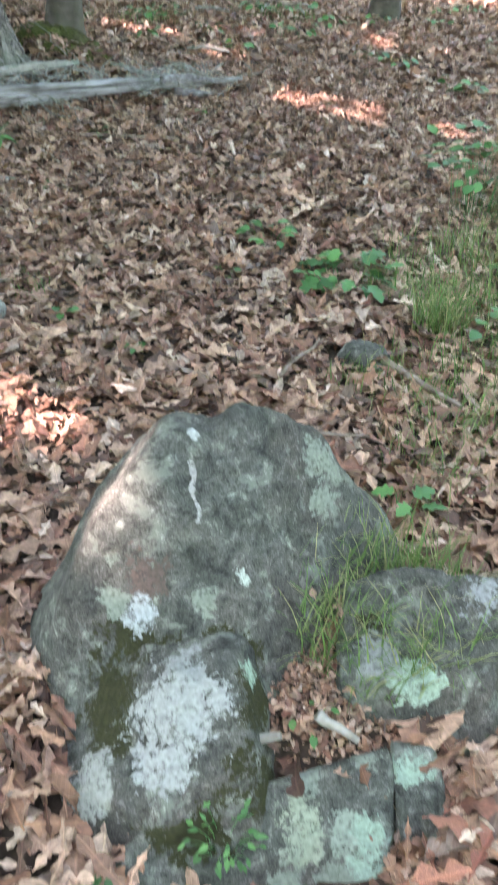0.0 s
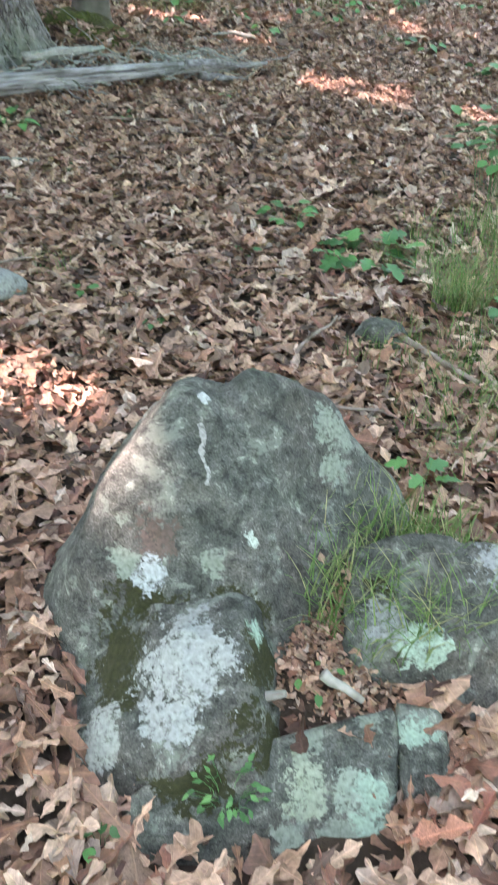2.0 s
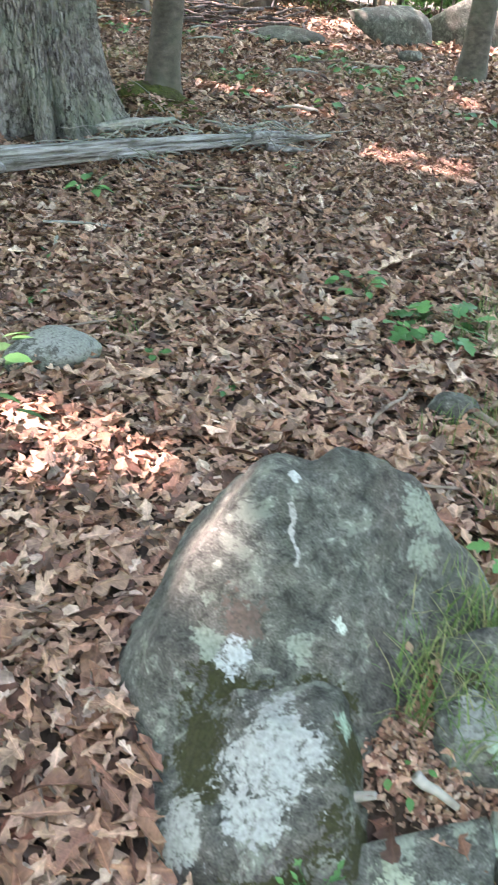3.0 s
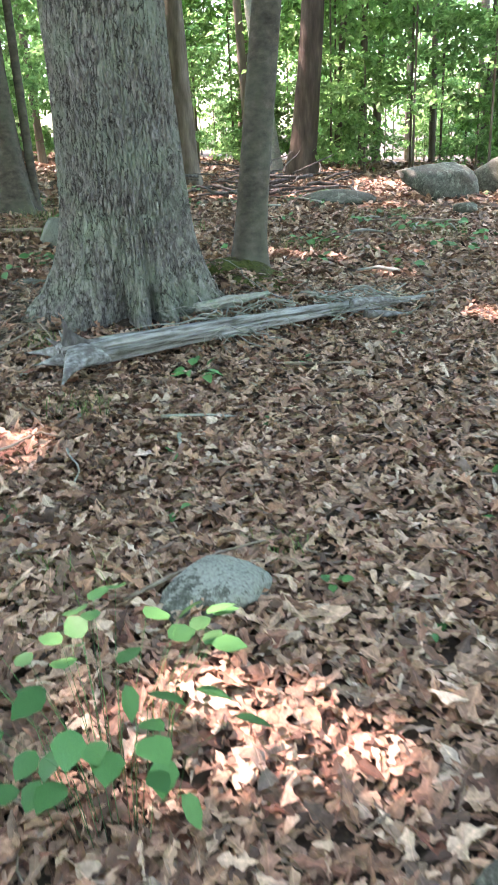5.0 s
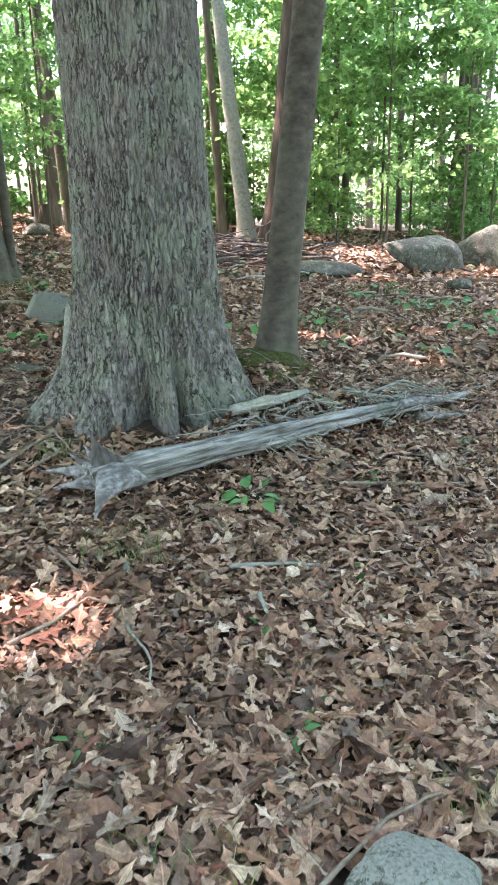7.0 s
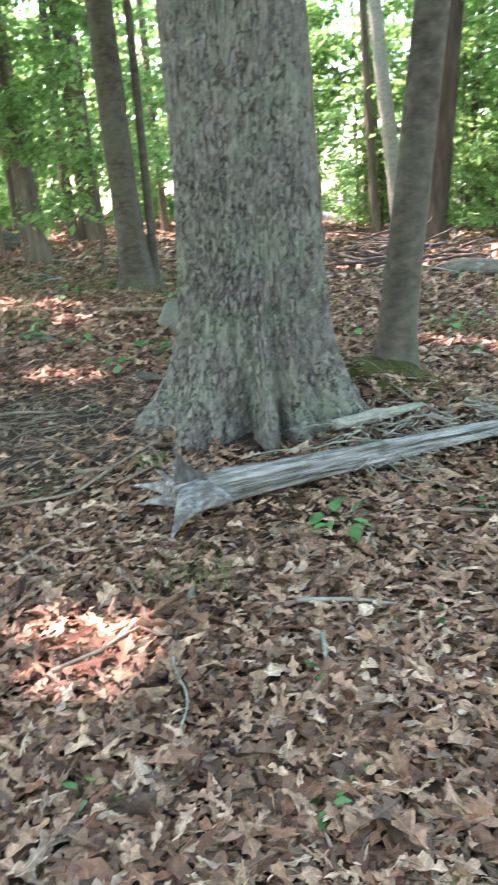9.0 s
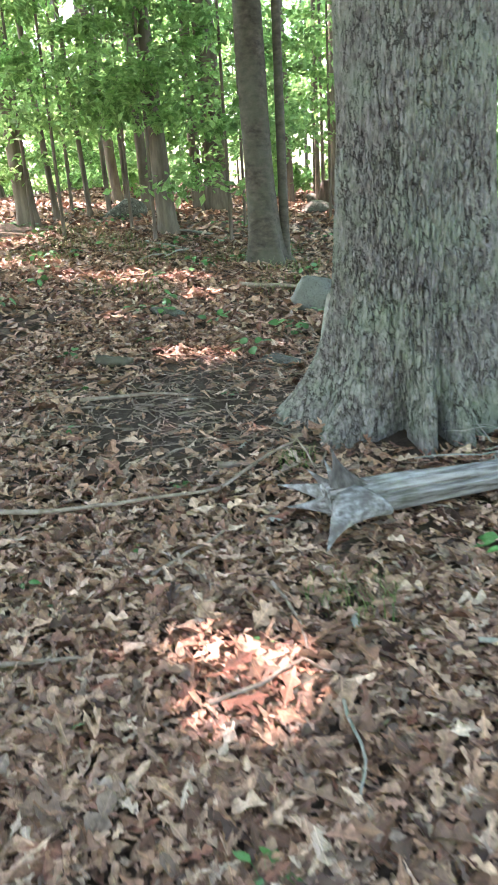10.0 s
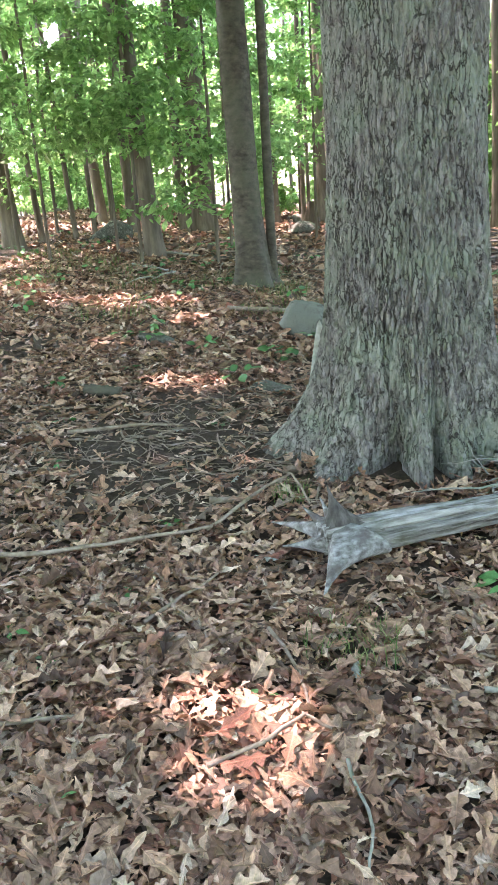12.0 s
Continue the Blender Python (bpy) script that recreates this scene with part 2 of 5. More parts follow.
STICK = surface("dry_stick_bark", [(0.3, (0.12, 0.09, 0.07)), (0.6, (0.27, 0.22, 0.18)), (0.85, (0.42, 0.38, 0.33))], 22.0, relief=0.5, depth=0.004)
PALE_STICK = surface("bleached_stick", [(0.3, (0.2, 0.19, 0.165)), (0.6, (0.3, 0.295, 0.265)), (0.85, (0.42, 0.41, 0.38))], 30.0, relief=0.6, depth=0.004, patch=((0.17, 0.2, 0.165), 14.0, 0.5, 0.62))
MOSS = surface("green_moss", [(0.3, (0.02, 0.03, 0.008)), (0.55, (0.075, 0.09, 0.02)), (0.8, (0.16, 0.17, 0.04))], 60.0, relief=1.0, depth=0.02, patch=((0.05, 0.04, 0.02), 6.0, 0.5, 0.65))
DEAD_LEAF = dry_leaf("dead_oak_leaf", [(0.0, (0.33, 0.18, 0.115)), (0.12, (0.105, 0.05, 0.035)), (0.24, (0.50, 0.32, 0.225)), (0.36, (0.042, 0.021, 0.016)), (0.48, (0.38, 0.215, 0.14)), (0.60, (0.58, 0.42, 0.315)), (0.7, (0.19, 0.076, 0.052)), (0.8, (0.44, 0.29, 0.205)), (0.9, (0.062, 0.035, 0.027)), (1.0, (0.62, 0.48, 0.38))])
RED_LEAF = dry_leaf("red_brown_leaf", [(0.0, (0.26, 0.10, 0.07)), (1.0, (0.40, 0.19, 0.13))])
GREEN_LEAF = foliage("fresh_green_leaf", [(0.0, (0.035, 0.11, 0.035)), (0.5, (0.065, 0.18, 0.06)), (1.0, (0.1, 0.25, 0.08))], 0.12, 0.5)
GRASS = foliage("grass_blade", [(0.0, (0.07, 0.15, 0.04)), (0.6, (0.14, 0.24, 0.07)), (1.0, (0.34, 0.32, 0.16))], 0.3, 0.5)
CROWN_LEAF = foliage("tree_leaf", [(0.0, (0.10, 0.19, 0.065)), (0.5, (0.17, 0.31, 0.11)), (1.0, (0.27, 0.43, 0.17))], 0.62, 0.5, 1.5)


# ---- mesh helpers ----
def mesh_of(name, verts, faces, material, smooth=True, uv=None):
    me = bpy.data.meshes.new(name)
    me.from_pydata([tuple(v) for v in np.asarray(verts, float).tolist()], [], [tuple(f) for f in faces])
    me.materials.append(material)
    if uv is not None:
        at = np.empty(len(me.loops), np.int32)
        me.loops.foreach_get("vertex_index", at)
        me.uv_layers.new(name="UVMap").data.foreach_set("uv", np.asarray(uv, np.float32)[at].ravel())
    if smooth:
        me.shade_smooth()
    return me


def part(name, me, parent, label=""):
    ob = new(name, me)
    ob.parent = parent
    return tagged(ob, label)


def thing(name, place, label, category, group="", kind=""):
    ob = new(name)
    ob.location = place
    return tagged(ob, label, category, group, kind)


def grid_faces(rows, cols, closed=False):
    faces = []
    for i in range(rows - 1):
        for j in range(cols if closed else cols - 1):
            k = (j + 1) % cols
            faces.append((i * cols + j, i * cols + k, (i + 1) * cols + k, (i + 1) * cols + j))
    return faces


def tube(points, radii, sides=8, rough=0.0, seed=0, cap=True):
    """Vertices and faces of a tapered round rod along points."""
    pts = np.asarray(points, float)
    n = len(pts)
    tangent = np.gradient(pts, axis=0)
    tangent /= np.linalg.norm(tangent, axis=1)[:, None] + 1e-9
    ref = np.array([0.0, 0.0, 1.0]) if abs(tangent[0][2]) < 0.8 else np.array([1.0, 0.0, 0.0])
    verts = []
    for i in range(n):
        a = np.cross(tangent[i], ref)
        a /= np.linalg.norm(a) + 1e-9
        b = np.cross(a, tangent[i])
        for s in range(sides):
            th = 2 * math.pi * s / sides
            r = radii[i] * (1 + rough * (2 * float(lattice(i, s, seed, 3)) - 1))
            verts.append(pts[i] + r * (math.cos(th) * a + math.sin(th) * b))
    faces = grid_faces(n, sides, True)
    if cap:
        faces += [tuple(range(sides - 1, -1, -1)), tuple(range((n - 1) * sides, n * sides))]
    return verts, faces


def join(pieces):
    verts, faces = [], []
    for v, f in pieces:
        base = len(verts)
        verts += list(v)
        faces += [tuple(i + base for i in face) for face in f]
    return verts, faces


def bent(a, b, n=7, wander=0.03, sag=0.0, seed=0):
    """A wandering line from a to b."""
    r = np.random.default_rng(seed)
    a, b = np.array(a, float), np.array(b, float)
    t = np.linspace(0, 1, n)[:, None]
    off = r.normal(0, wander, (n, 3)) * np.sin(math.pi * t) * np.linalg.norm(b - a)
    return a + (b - a) * t + off * (1, 1, 0.3) + np.array([0, 0, sag]) * np.sin(math.pi * t)


# ---- the lie of the land ----
def ground_z(x, y):
    x, y = np.asarray(x, float), np.asarray(y, float)
    xs, ys = np.clip(x, -14, 30), np.clip(y, -20, 22)
    l = np.maximum(0, -xs - 1.0)
    z = 0.02 - 0.04 * np.minimum(xs, 6) + 0.014 * ys + 0.008 * l * l / (1 + 0.009 * l * l)
    z = z - 0.035 * np.maximum(0, np.hypot(x + 3, y - 5) - 21)
    z = np.maximum(z, -3.0)
    z = z + 0.30 * np.exp(-((x + 1.50) ** 2 + (y - 6.60) ** 2) / 0.30) + 0.10 * np.exp(-((x + 2.19) ** 2 + (y - 6.07) ** 2) / 0.8)
    z = z + 0.10 * np.exp(-((x - 0.20) ** 2 + (y - 1.05) ** 2) / 0.03) + 0.07 * np.exp(-((x - 0.12) ** 2 + (y - 0.88) ** 2) / 0.012)
    near = np.exp(-((x + 1) ** 2 + (y - 6) ** 2) / 400)
    return z + near * (0.05 * fbm(x * 0.9, y * 0.9, 0, 3, 5) + 0.02 * fbm(x * 5, y * 5, 0, 3, 9))


def gz(x, y):
    return float(ground_z(x, y))


steps = np.concatenate([-np.geomspace(500, 12, 26), np.arange(-11.0, 4.0, 0.07), np.geomspace(4.0, 500, 34)])
stepy = np.concatenate([-np.geomspace(500, 2.0, 22), np.arange(-1.9, 12, 0.07), np.geomspace(12.1, 500, 50)])
gx, gy = np.meshgrid(steps, stepy)
ground = tagged(new("ground", mesh_of("ground", np.stack([gx, gy, ground_z(gx, gy)], -1).reshape(-1, 3), grid_faces(len(stepy), len(steps)), SOIL)),
                "dark forest soil sloping up gently under fallen leaves", "ground", kind="structure")


# ---- stones ----
def boulder(centre, planes, roundness=0.05, rough=0.02, detail=5, seed=0, carve=None):
    """A stone bounded by planes (normal, offset), its edges rounded and its faces weathered."""
    bm = bmesh.new()
    bmesh.ops.create_icosphere(bm, subdivisions=detail, radius=1)
    ways = np.array([v.co[:] for v in bm.verts])
    faces = [tuple(v.index for v in f.verts) for f in bm.faces]
    bm.free()
    c = np.array(centre, float)
    inverse = 0.0
    for normal, offset in planes:
        n = np.array(normal, float)
        size = np.linalg.norm(n)
        room = max((offset - n @ c) / size, 0.01)
        inverse = inverse + np.maximum(ways @ n / size / room, 0) ** (1 / roundness)
    r = inverse ** (-roundness)
    p = c + ways * r[:, None]
    amount = rough * (fbm(p[:, 0] * 5, p[:, 1] * 5, p[:, 2] * 5, 5, seed) * 2 + 0.35 * fbm(p[:, 0] * 26, p[:, 1] * 26, p[:, 2] * 26, 3, seed + 9))
    p = p + ways * amount[:, None]
    if carve:
        p = carve(p)
    return p, faces


def stone(name, label, centre, planes, material, group="", **more):
    p, f = boulder(centre, planes, **more)
    base = np.array([centre[0], centre[1], gz(centre[0], centre[1])])
    ob = new(name, mesh_of(name, p - base, f, material))
    ob.location = base
    return tagged(ob, label, "rock", group)


def round_stone(label, x, y, sx, sy, sz, material, seed, sink=0.35, group="scattered rocks", turn=0.0, cuts=22, roundness=0.10):
    """A half-buried field stone of the given half sizes, cut by a handful of uneven planes."""
    r = np.random.default_rng(seed)
    ways = r.normal(0, 1, (cuts, 3))
    ways /= np.linalg.norm(ways, axis=1)[:, None]
    planes = [(tuple(w), r.uniform(0.72, 1.0)) for w in ways]
    p, f = boulder((0, 0, 0), planes, roundness, 0.07, 4, seed)
    ob = new("rock", mesh_of("rock", p * (sx, sy, sz), f, material))
    ob.location, ob.rotation_euler = (x, y, gz(x, y) + sz * (1 - 2 * sink)), (0, 0, radians(turn))
    return tagged(ob, label, "rock", group)


MINT, CHALK, GREENISH = (0.25, 0.35, 0.28), (0.285, 0.31, 0.295), (0.19, 0.225, 0.185)
main_stone = rock_material("boulder_stone",
    patches=[((0.19, 1.41, 0.37), 0.055, GREENISH), ((0.20, 1.36, 0.31), 0.045, GREENISH), ((-0.085, 1.30, 0.525), 0.012, (0.4, 0.43, 0.42)), ((-0.05, 1.31, 0.525), 0.014, (0.4, 0.43, 0.42)),
             *[((-0.090 + 0.0010 * k + 0.004 * math.sin(k * 0.5), 1.245 - 0.0047 * k, 0.488 - 0.0041 * k), 0.0065, (0.30, 0.31, 0.29)) for k in range(20)], ((-0.17, 1.09, 0.31), 0.05, (0.10, 0.08, 0.068)), ((0.0, 1.22, 0.45), 0.02, (0.2, 0.21, 0.19)), ((-0.18, 1.04, 0.26), 0.035, (0.33, 0.37, 0.37)), ((-0.23, 1.06, 0.28), 0.03, GREENISH), ((-0.05, 1.06, 0.27), 0.03, GREENISH),
             ((-0.25, 1.13, 0.33), 0.03, GREENISH), ((0.02, 1.10, 0.30), 0.02, (0.4, 0.46, 0.4))],
    moss=[((-0.18, 0.98, 0.17), 0.085), ((-0.02, 0.97, 0.17), 0.08), ((-0.2, 1.02, 0.2), 0.05)])


def two_humps(p):
    x, y, z = p.T
    dent = 0.045 * np.exp(-((x + 0.055) / 0.045) ** 2) * np.clip((z - 0.38) / 0.1, 0, 1) * np.clip((y - 1.26) / 0.1, 0, 1)
    dish = 0.02 * np.exp(-((x + 0.02) / 0.05) ** 2 - ((y - 1.2) / 0.1) ** 2) * np.clip((z - 0.2) / 0.1, 0, 1)
    return np.stack([x, y, z - dent - dish], 1)


stone("boulder", "grey-green boulder with two humps, pale lichen and moss", (0.0, 1.36, 0.16),
      [((0, -0.62, 0.78), -0.385), ((0.6, -0.45, 0.66), -0.268), ((0.7, 0.35, 0.6), 0.885), ((0, -0.8, 0.6), -0.672), ((-0.85, 0.15, 0.5), 0.608), ((-0.9, -0.4, 0.1), -0.045), ((-0.2, 0.1, 0.97), 0.68),
       ((0.25, 0.1, 0.96), 0.64), ((0, 0.85, 0.5), 1.47), ((0, 1, 0), 1.60), ((1, 0.1, 0.25), 0.60), ((0, 0, -1), 0.12), ((0, -1, 0), -0.90), ((-0.5, -0.85, 0.2), -0.60)],
      main_stone, roundness=0.04, rough=0.042, detail=6, seed=3, carve=two_humps)
block_stone = rock_material("lichened_stone",
    patches=[((-0.10, 0.86, 0.20), 0.092, CHALK), ((-0.12, 0.78, 0.15), 0.055, CHALK), ((-0.09, 0.92, 0.22), 0.06, CHALK), ((-0.25, 0.76, 0.12), 0.06, (0.26, 0.28, 0.255)), ((0.02, 0.95, 0.2), 0.03, MINT), ((-0.02, 0.88, 0.2), 0.04, CHALK)],
    moss=[((0.03, 0.9, 0.17), 0.06), ((0.03, 0.78, 0.1), 0.075), ((-0.24, 0.92, 0.17), 0.085), ((-0.06, 0.68, 0.06), 0.07), ((-0.22, 0.84, 0.14), 0.05)])
stone("boulder", "low stone block crusted with white lichen", (-0.14, 0.86, 0.08),
      [((0.05, -0.5, 0.86), -0.255), ((-0.9, -0.3, 0.3), 0.05), ((-0.6, -0.2, 0.77), 0.075), ((0, 0.1, 1), 0.32), ((0.8, -0.1, 0.5), 0.02), ((0, -1, 0.15), -0.665), ((0, 1, 0), 1.1), ((0, 0, -1), 0.1), ((-0.6, -0.8, 0.2), -0.42)],
      block_stone, roundness=0.032, rough=0.055, detail=6, seed=11)
ring_stone = rock_material("ringed_lichen_stone",
    patches=[((0.14, 0.71, 0.06), 0.05, (0.25, 0.29, 0.22)), ((0.22, 0.71, 0.07), 0.04, (0.23, 0.28, 0.23)), ((0.27, 0.71, 0.07), 0.035, MINT), ((0.26, 0.64, 0.04), 0.04, MINT), ((0.16, 0.80, 0.1), 0.03, GREENISH), ((0.10, 0.63, 0.02), 0.035, GREENISH),
             ((0.2, 0.63, 0.03), 0.035, GREENISH), ((0.03, 0.68, 0.03), 0.03, GREENISH), ((-0.12, 0.66, 0.05), 0.02, CHALK), ((0.27, 0.84, 0.11), 0.03, GREENISH)],
    moss=[((-0.05, 0.72, 0.05), 0.07)])
stone("boulder", "low grey stone with round crusts of green lichen", (0.1, 0.70, -0.01),
      [((0.12, -0.38, 0.92), -0.188), ((0, -0.95, 0.3), -0.545), ((0.97, -0.1, 0.2), 0.246), ((-0.8, -0.2, 0.5), 0.05), ((-0.35, 0.9, 0.3), 0.70), ((0, 0, -1), 0.12)],
      ring_stone, roundness=0.035, rough=0.04, detail=5, seed=21)
stone("boulder", "small grey stone wedged beside a lichened stone", (0.37, 0.76, -0.02),
      [((0.2, -0.3, 0.93), -0.10), ((0, -0.95, 0.3), -0.64), ((0.95, 0, 0.3), 0.42), ((-1, 0, 0), -0.32), ((0, 1, 0), 0.88), ((0, 0, -1), 0.1)],
      rock_material("wedge_stone", [((0.36, 0.84, 0.06), 0.04, MINT)]), roundness=0.06, rough=0.015, detail=5, seed=31)
stone("boulder", "broad grey slab of stone with mint-green lichen", (0.45, 1.12, 0.05),
      [((-0.05, -0.35, 0.94), -0.195), ((0, -0.9, 0.4), -0.80), ((0.9, -0.1, 0.4), 0.53), ((-1, 0, 0.2), -0.19), ((0, 0.9, 0.4), 1.16), ((0, 0, -1), 0.1), ((0.7, -0.7, 0.3), -0.25)],
      rock_material("slab_stone", [((0.37, 0.96, 0.16), 0.05, (0.3, 0.41, 0.33)), ((0.3, 1.02, 0.17), 0.05, (0.24, 0.26, 0.25)), ((0.55, 1.15, 0.2), 0.06, (0.24, 0.26, 0.26)), ((0.62, 1.1, 0.17), 0.05, (0.22, 0.24, 0.24))], [((0.3, 1.06, 0.17), 0.05)]),
      roundness=0.045, rough=0.06, detail=5, seed=41)
# dark stone with one broad paler patch over its top right
pale_stone = rock_material("pale_stone", [((-0.95, 2.56, 0.2), 0.19, (0.22, 0.235, 0.215))])
round_stone("small pale grey stone half sunk in leaves", -1.02, 2.51, 0.225, 0.15, 0.115, pale_stone, 23, 0.36, turn=38, cuts=30, roundness=0.12)
round_stone("little mossy stone in the grass", 0.47, 2.45, 0.11, 0.09, 0.06, STONE, 6, 0.3)
round_stone("pale grey rock behind the oak", -3.74, 8.85, 0.27, 0.2, 0.23, rock_material("pale_grey_rock", [((-3.80, 8.75, 0.45), 0.34, (0.14, 0.15, 0.135))]), 8, 0.25, cuts=13, roundness=0.05)
round_stone("small grey rock by the oak", -3.86, 9.7, 0.14, 0.12, 0.1, STONE, 9, 0.3)
round_stone("flat grey stone in bare soil", -3.35, 6.95, 0.17, 0.13, 0.05, STONE, 10, 0.3)
round_stone("mossy stone among leaves", -4.9, 8.0, 0.2, 0.14, 0.06, STONE, 12, 0.3)
round_stone("rounded grey boulder on the rise", -9.45, 14.8, 0.36, 0.3, 0.27, STONE, 13, 0.25)
round_stone("pale rock beside a rotten stump", -6.95, 18.3, 0.33, 0.3, 0.2, STONE, 14, 0.3)
round_stone("flat grey slab lying in leaves", -0.75, 14.3, 0.75, 0.5, 0.16, STONE, 15, 0.3, turn=-12)
round_stone("big pale boulder at the wood's edge", 1.25, 15.3, 0.42, 0.4, 0.42, STONE, 16, 0.3, cuts=14, roundness=0.05)
round_stone("big dark boulder at the wood's edge", 2.4, 16.2, 0.75, 0.5, 0.52, STONE, 17, 0.3, cuts=14, roundness=0.05)
round_stone("low dark stone in leaves", 1.1, 12.7, 0.22, 0.2, 0.13, STONE, 18, 0.3)
round_stone("rounded stone under far trees", -7.4, 20.0, 0.35, 0.3, 0.2, STONE, 19, 0.3)


# ---- leaves for crowns and plants ----
def scatter(verts, faces, mats):
    """Copies of one small mesh under many 4x4 matrices (n, 4, 4), as arrays."""
    v = np.c_[np.asarray(verts, float), np.ones(len(verts))]
    out = np.einsum("nij,vj->nvi", mats, v)[..., :3].reshape(-1, 3)
    f, n = [tuple(face) for face in faces], len(verts)
    return out, [tuple(i + k * n for i in face) for k in range(len(mats)) for face in f]


def turns(rx, ry, rz, scale, place):
    """Many 4x4 matrices: turn about x, y, then z, at a scale and a place."""
    n = len(rz)
    cx, sx, cy, sy, cz, sz = np.cos(rx), np.sin(rx), np.cos(ry), np.sin(ry), np.cos(rz), np.sin(rz)
    m = np.zeros((n, 4, 4))
    m[:, 0, 0], m[:, 0, 1], m[:, 0, 2] = cz * cy, cz * sy * sx - sz * cx, cz * sy * cx + sz * sx
    m[:, 1, 0], m[:, 1, 1], m[:, 1, 2] = sz * cy, sz * sy * sx + cz * cx, sz * sy * cx - cz * sx
    m[:, 2, 0], m[:, 2, 1], m[:, 2, 2] = -sy, cy * sx, cy * cx
    m[:, :3, :3] *= np.asarray(scale)[:, None, None]
    m[:, :3, 3], m[:, 3, 3] = place, 1
    return m


BLADE = ([(0, 0, 0), (0.30, 0.26, 0.05), (0.62, 0.20, 0.04), (1, 0, -0.08), (0.62, -0.20, 0.04), (0.30, -0.26, 0.05), (0.45, 0, -0.03)],
         [(0, 6, 1), (1, 6, 2), (2, 6, 3), (3, 6, 4), (4, 6, 5), (5, 6, 0)])
SIMPLE = ([(0, 0, 0), (0.5, 0.30, 0.06), (1, 0, -0.06), (0.5, -0.30, 0.06)], [(0, 2, 1), (0, 3, 2)])


CENTRED = [(x - 0.5, y, z) for x, y, z in SIMPLE[0]]


def spray_crown(seed, height, low, spread, boughs, leaves, size, shape=SIMPLE):
    """Leaves in loose sprays along drooping boughs of a trunk at the origin."""
    r = np.random.default_rng(seed)
    places, wood = [], []
    for b in range(boughs):
        z0 = low + (height - low) * (b + r.uniform(0, 1)) / boughs
        az = r.uniform(0, 2 * math.pi)
        reach = spread * r.uniform(0.45, 1.0) * (1 - 0.45 * (z0 - low) / (height - low))
        rise = r.uniform(-0.05, 0.35) * reach
        n = max(int(leaves / boughs * reach / spread * 1.6), 6)
        u = r.uniform(0.15, 1.05, n) ** 0.8
        side = r.normal(0, 0.20, n) * reach * (0.4 + u)
        d = np.stack([math.cos(az) * u * reach - math.sin(az) * side, math.sin(az) * u * reach + math.cos(az) * side,
                      z0 + rise * np.sin(u * 1.9) + r.normal(0, 0.05, n) * reach - 0.12 * np.abs(side)], 1)
        places.append(d)
        wood.append(tube([(math.cos(az) * s * reach, math.sin(az) * s * reach, z0 + rise * math.sin(s * 1.9)) for s in (0, 0.3, 0.6, 0.95)], [0.012 * spread, 0.008 * spread, 0.005 * spread, 0.002 * spread], 4))
    p = np.concatenate(places)
    n = len(p)
    m = turns(r.normal(0, 0.55, n), r.normal(0.25, 0.5, n), r.uniform(0, 6.3, n), size * r.uniform(0.6, 1.25, n), p)
    return scatter(*shape, m), join(wood)


# places where the sun reaches the forest floor: x, y, radius
GAPS = [(0.51, 6.33, 0.26), (0.85, 6.16, 0.24), (1.2, 5.8, 0.28), (1.6, 5.6, 0.3), (-0.6, 9.0, 0.35), (-1.2, 8.86, 0.3), (-0.1, 9.2, 0.3), (0.05, 13.4, 0.4), (1.7, 9.3, 0.5), (1.25, 9.9, 0.4),
        (-1.06, 1.90, 0.22), (-0.70, 1.92, 0.10), (-2.20, 3.52, 0.20), (-4.0, 6.9, 0.17), (-7.8, 9.6, 0.45), (-6.9, 9.2, 0.35), (-6.2, 9.4, 0.4), (-5.7, 9.8, 0.35), (-4.4, 11.4, 0.4),
        (-0.11, 1.27, 0.10), (-5.2, 7.7, 0.15), (-3.0, 9.0, 0.3), (-9.2, 10.2, 0.4), (-5.0, 9.0, 0.25), (-0.2, 7.9, 0.15)]


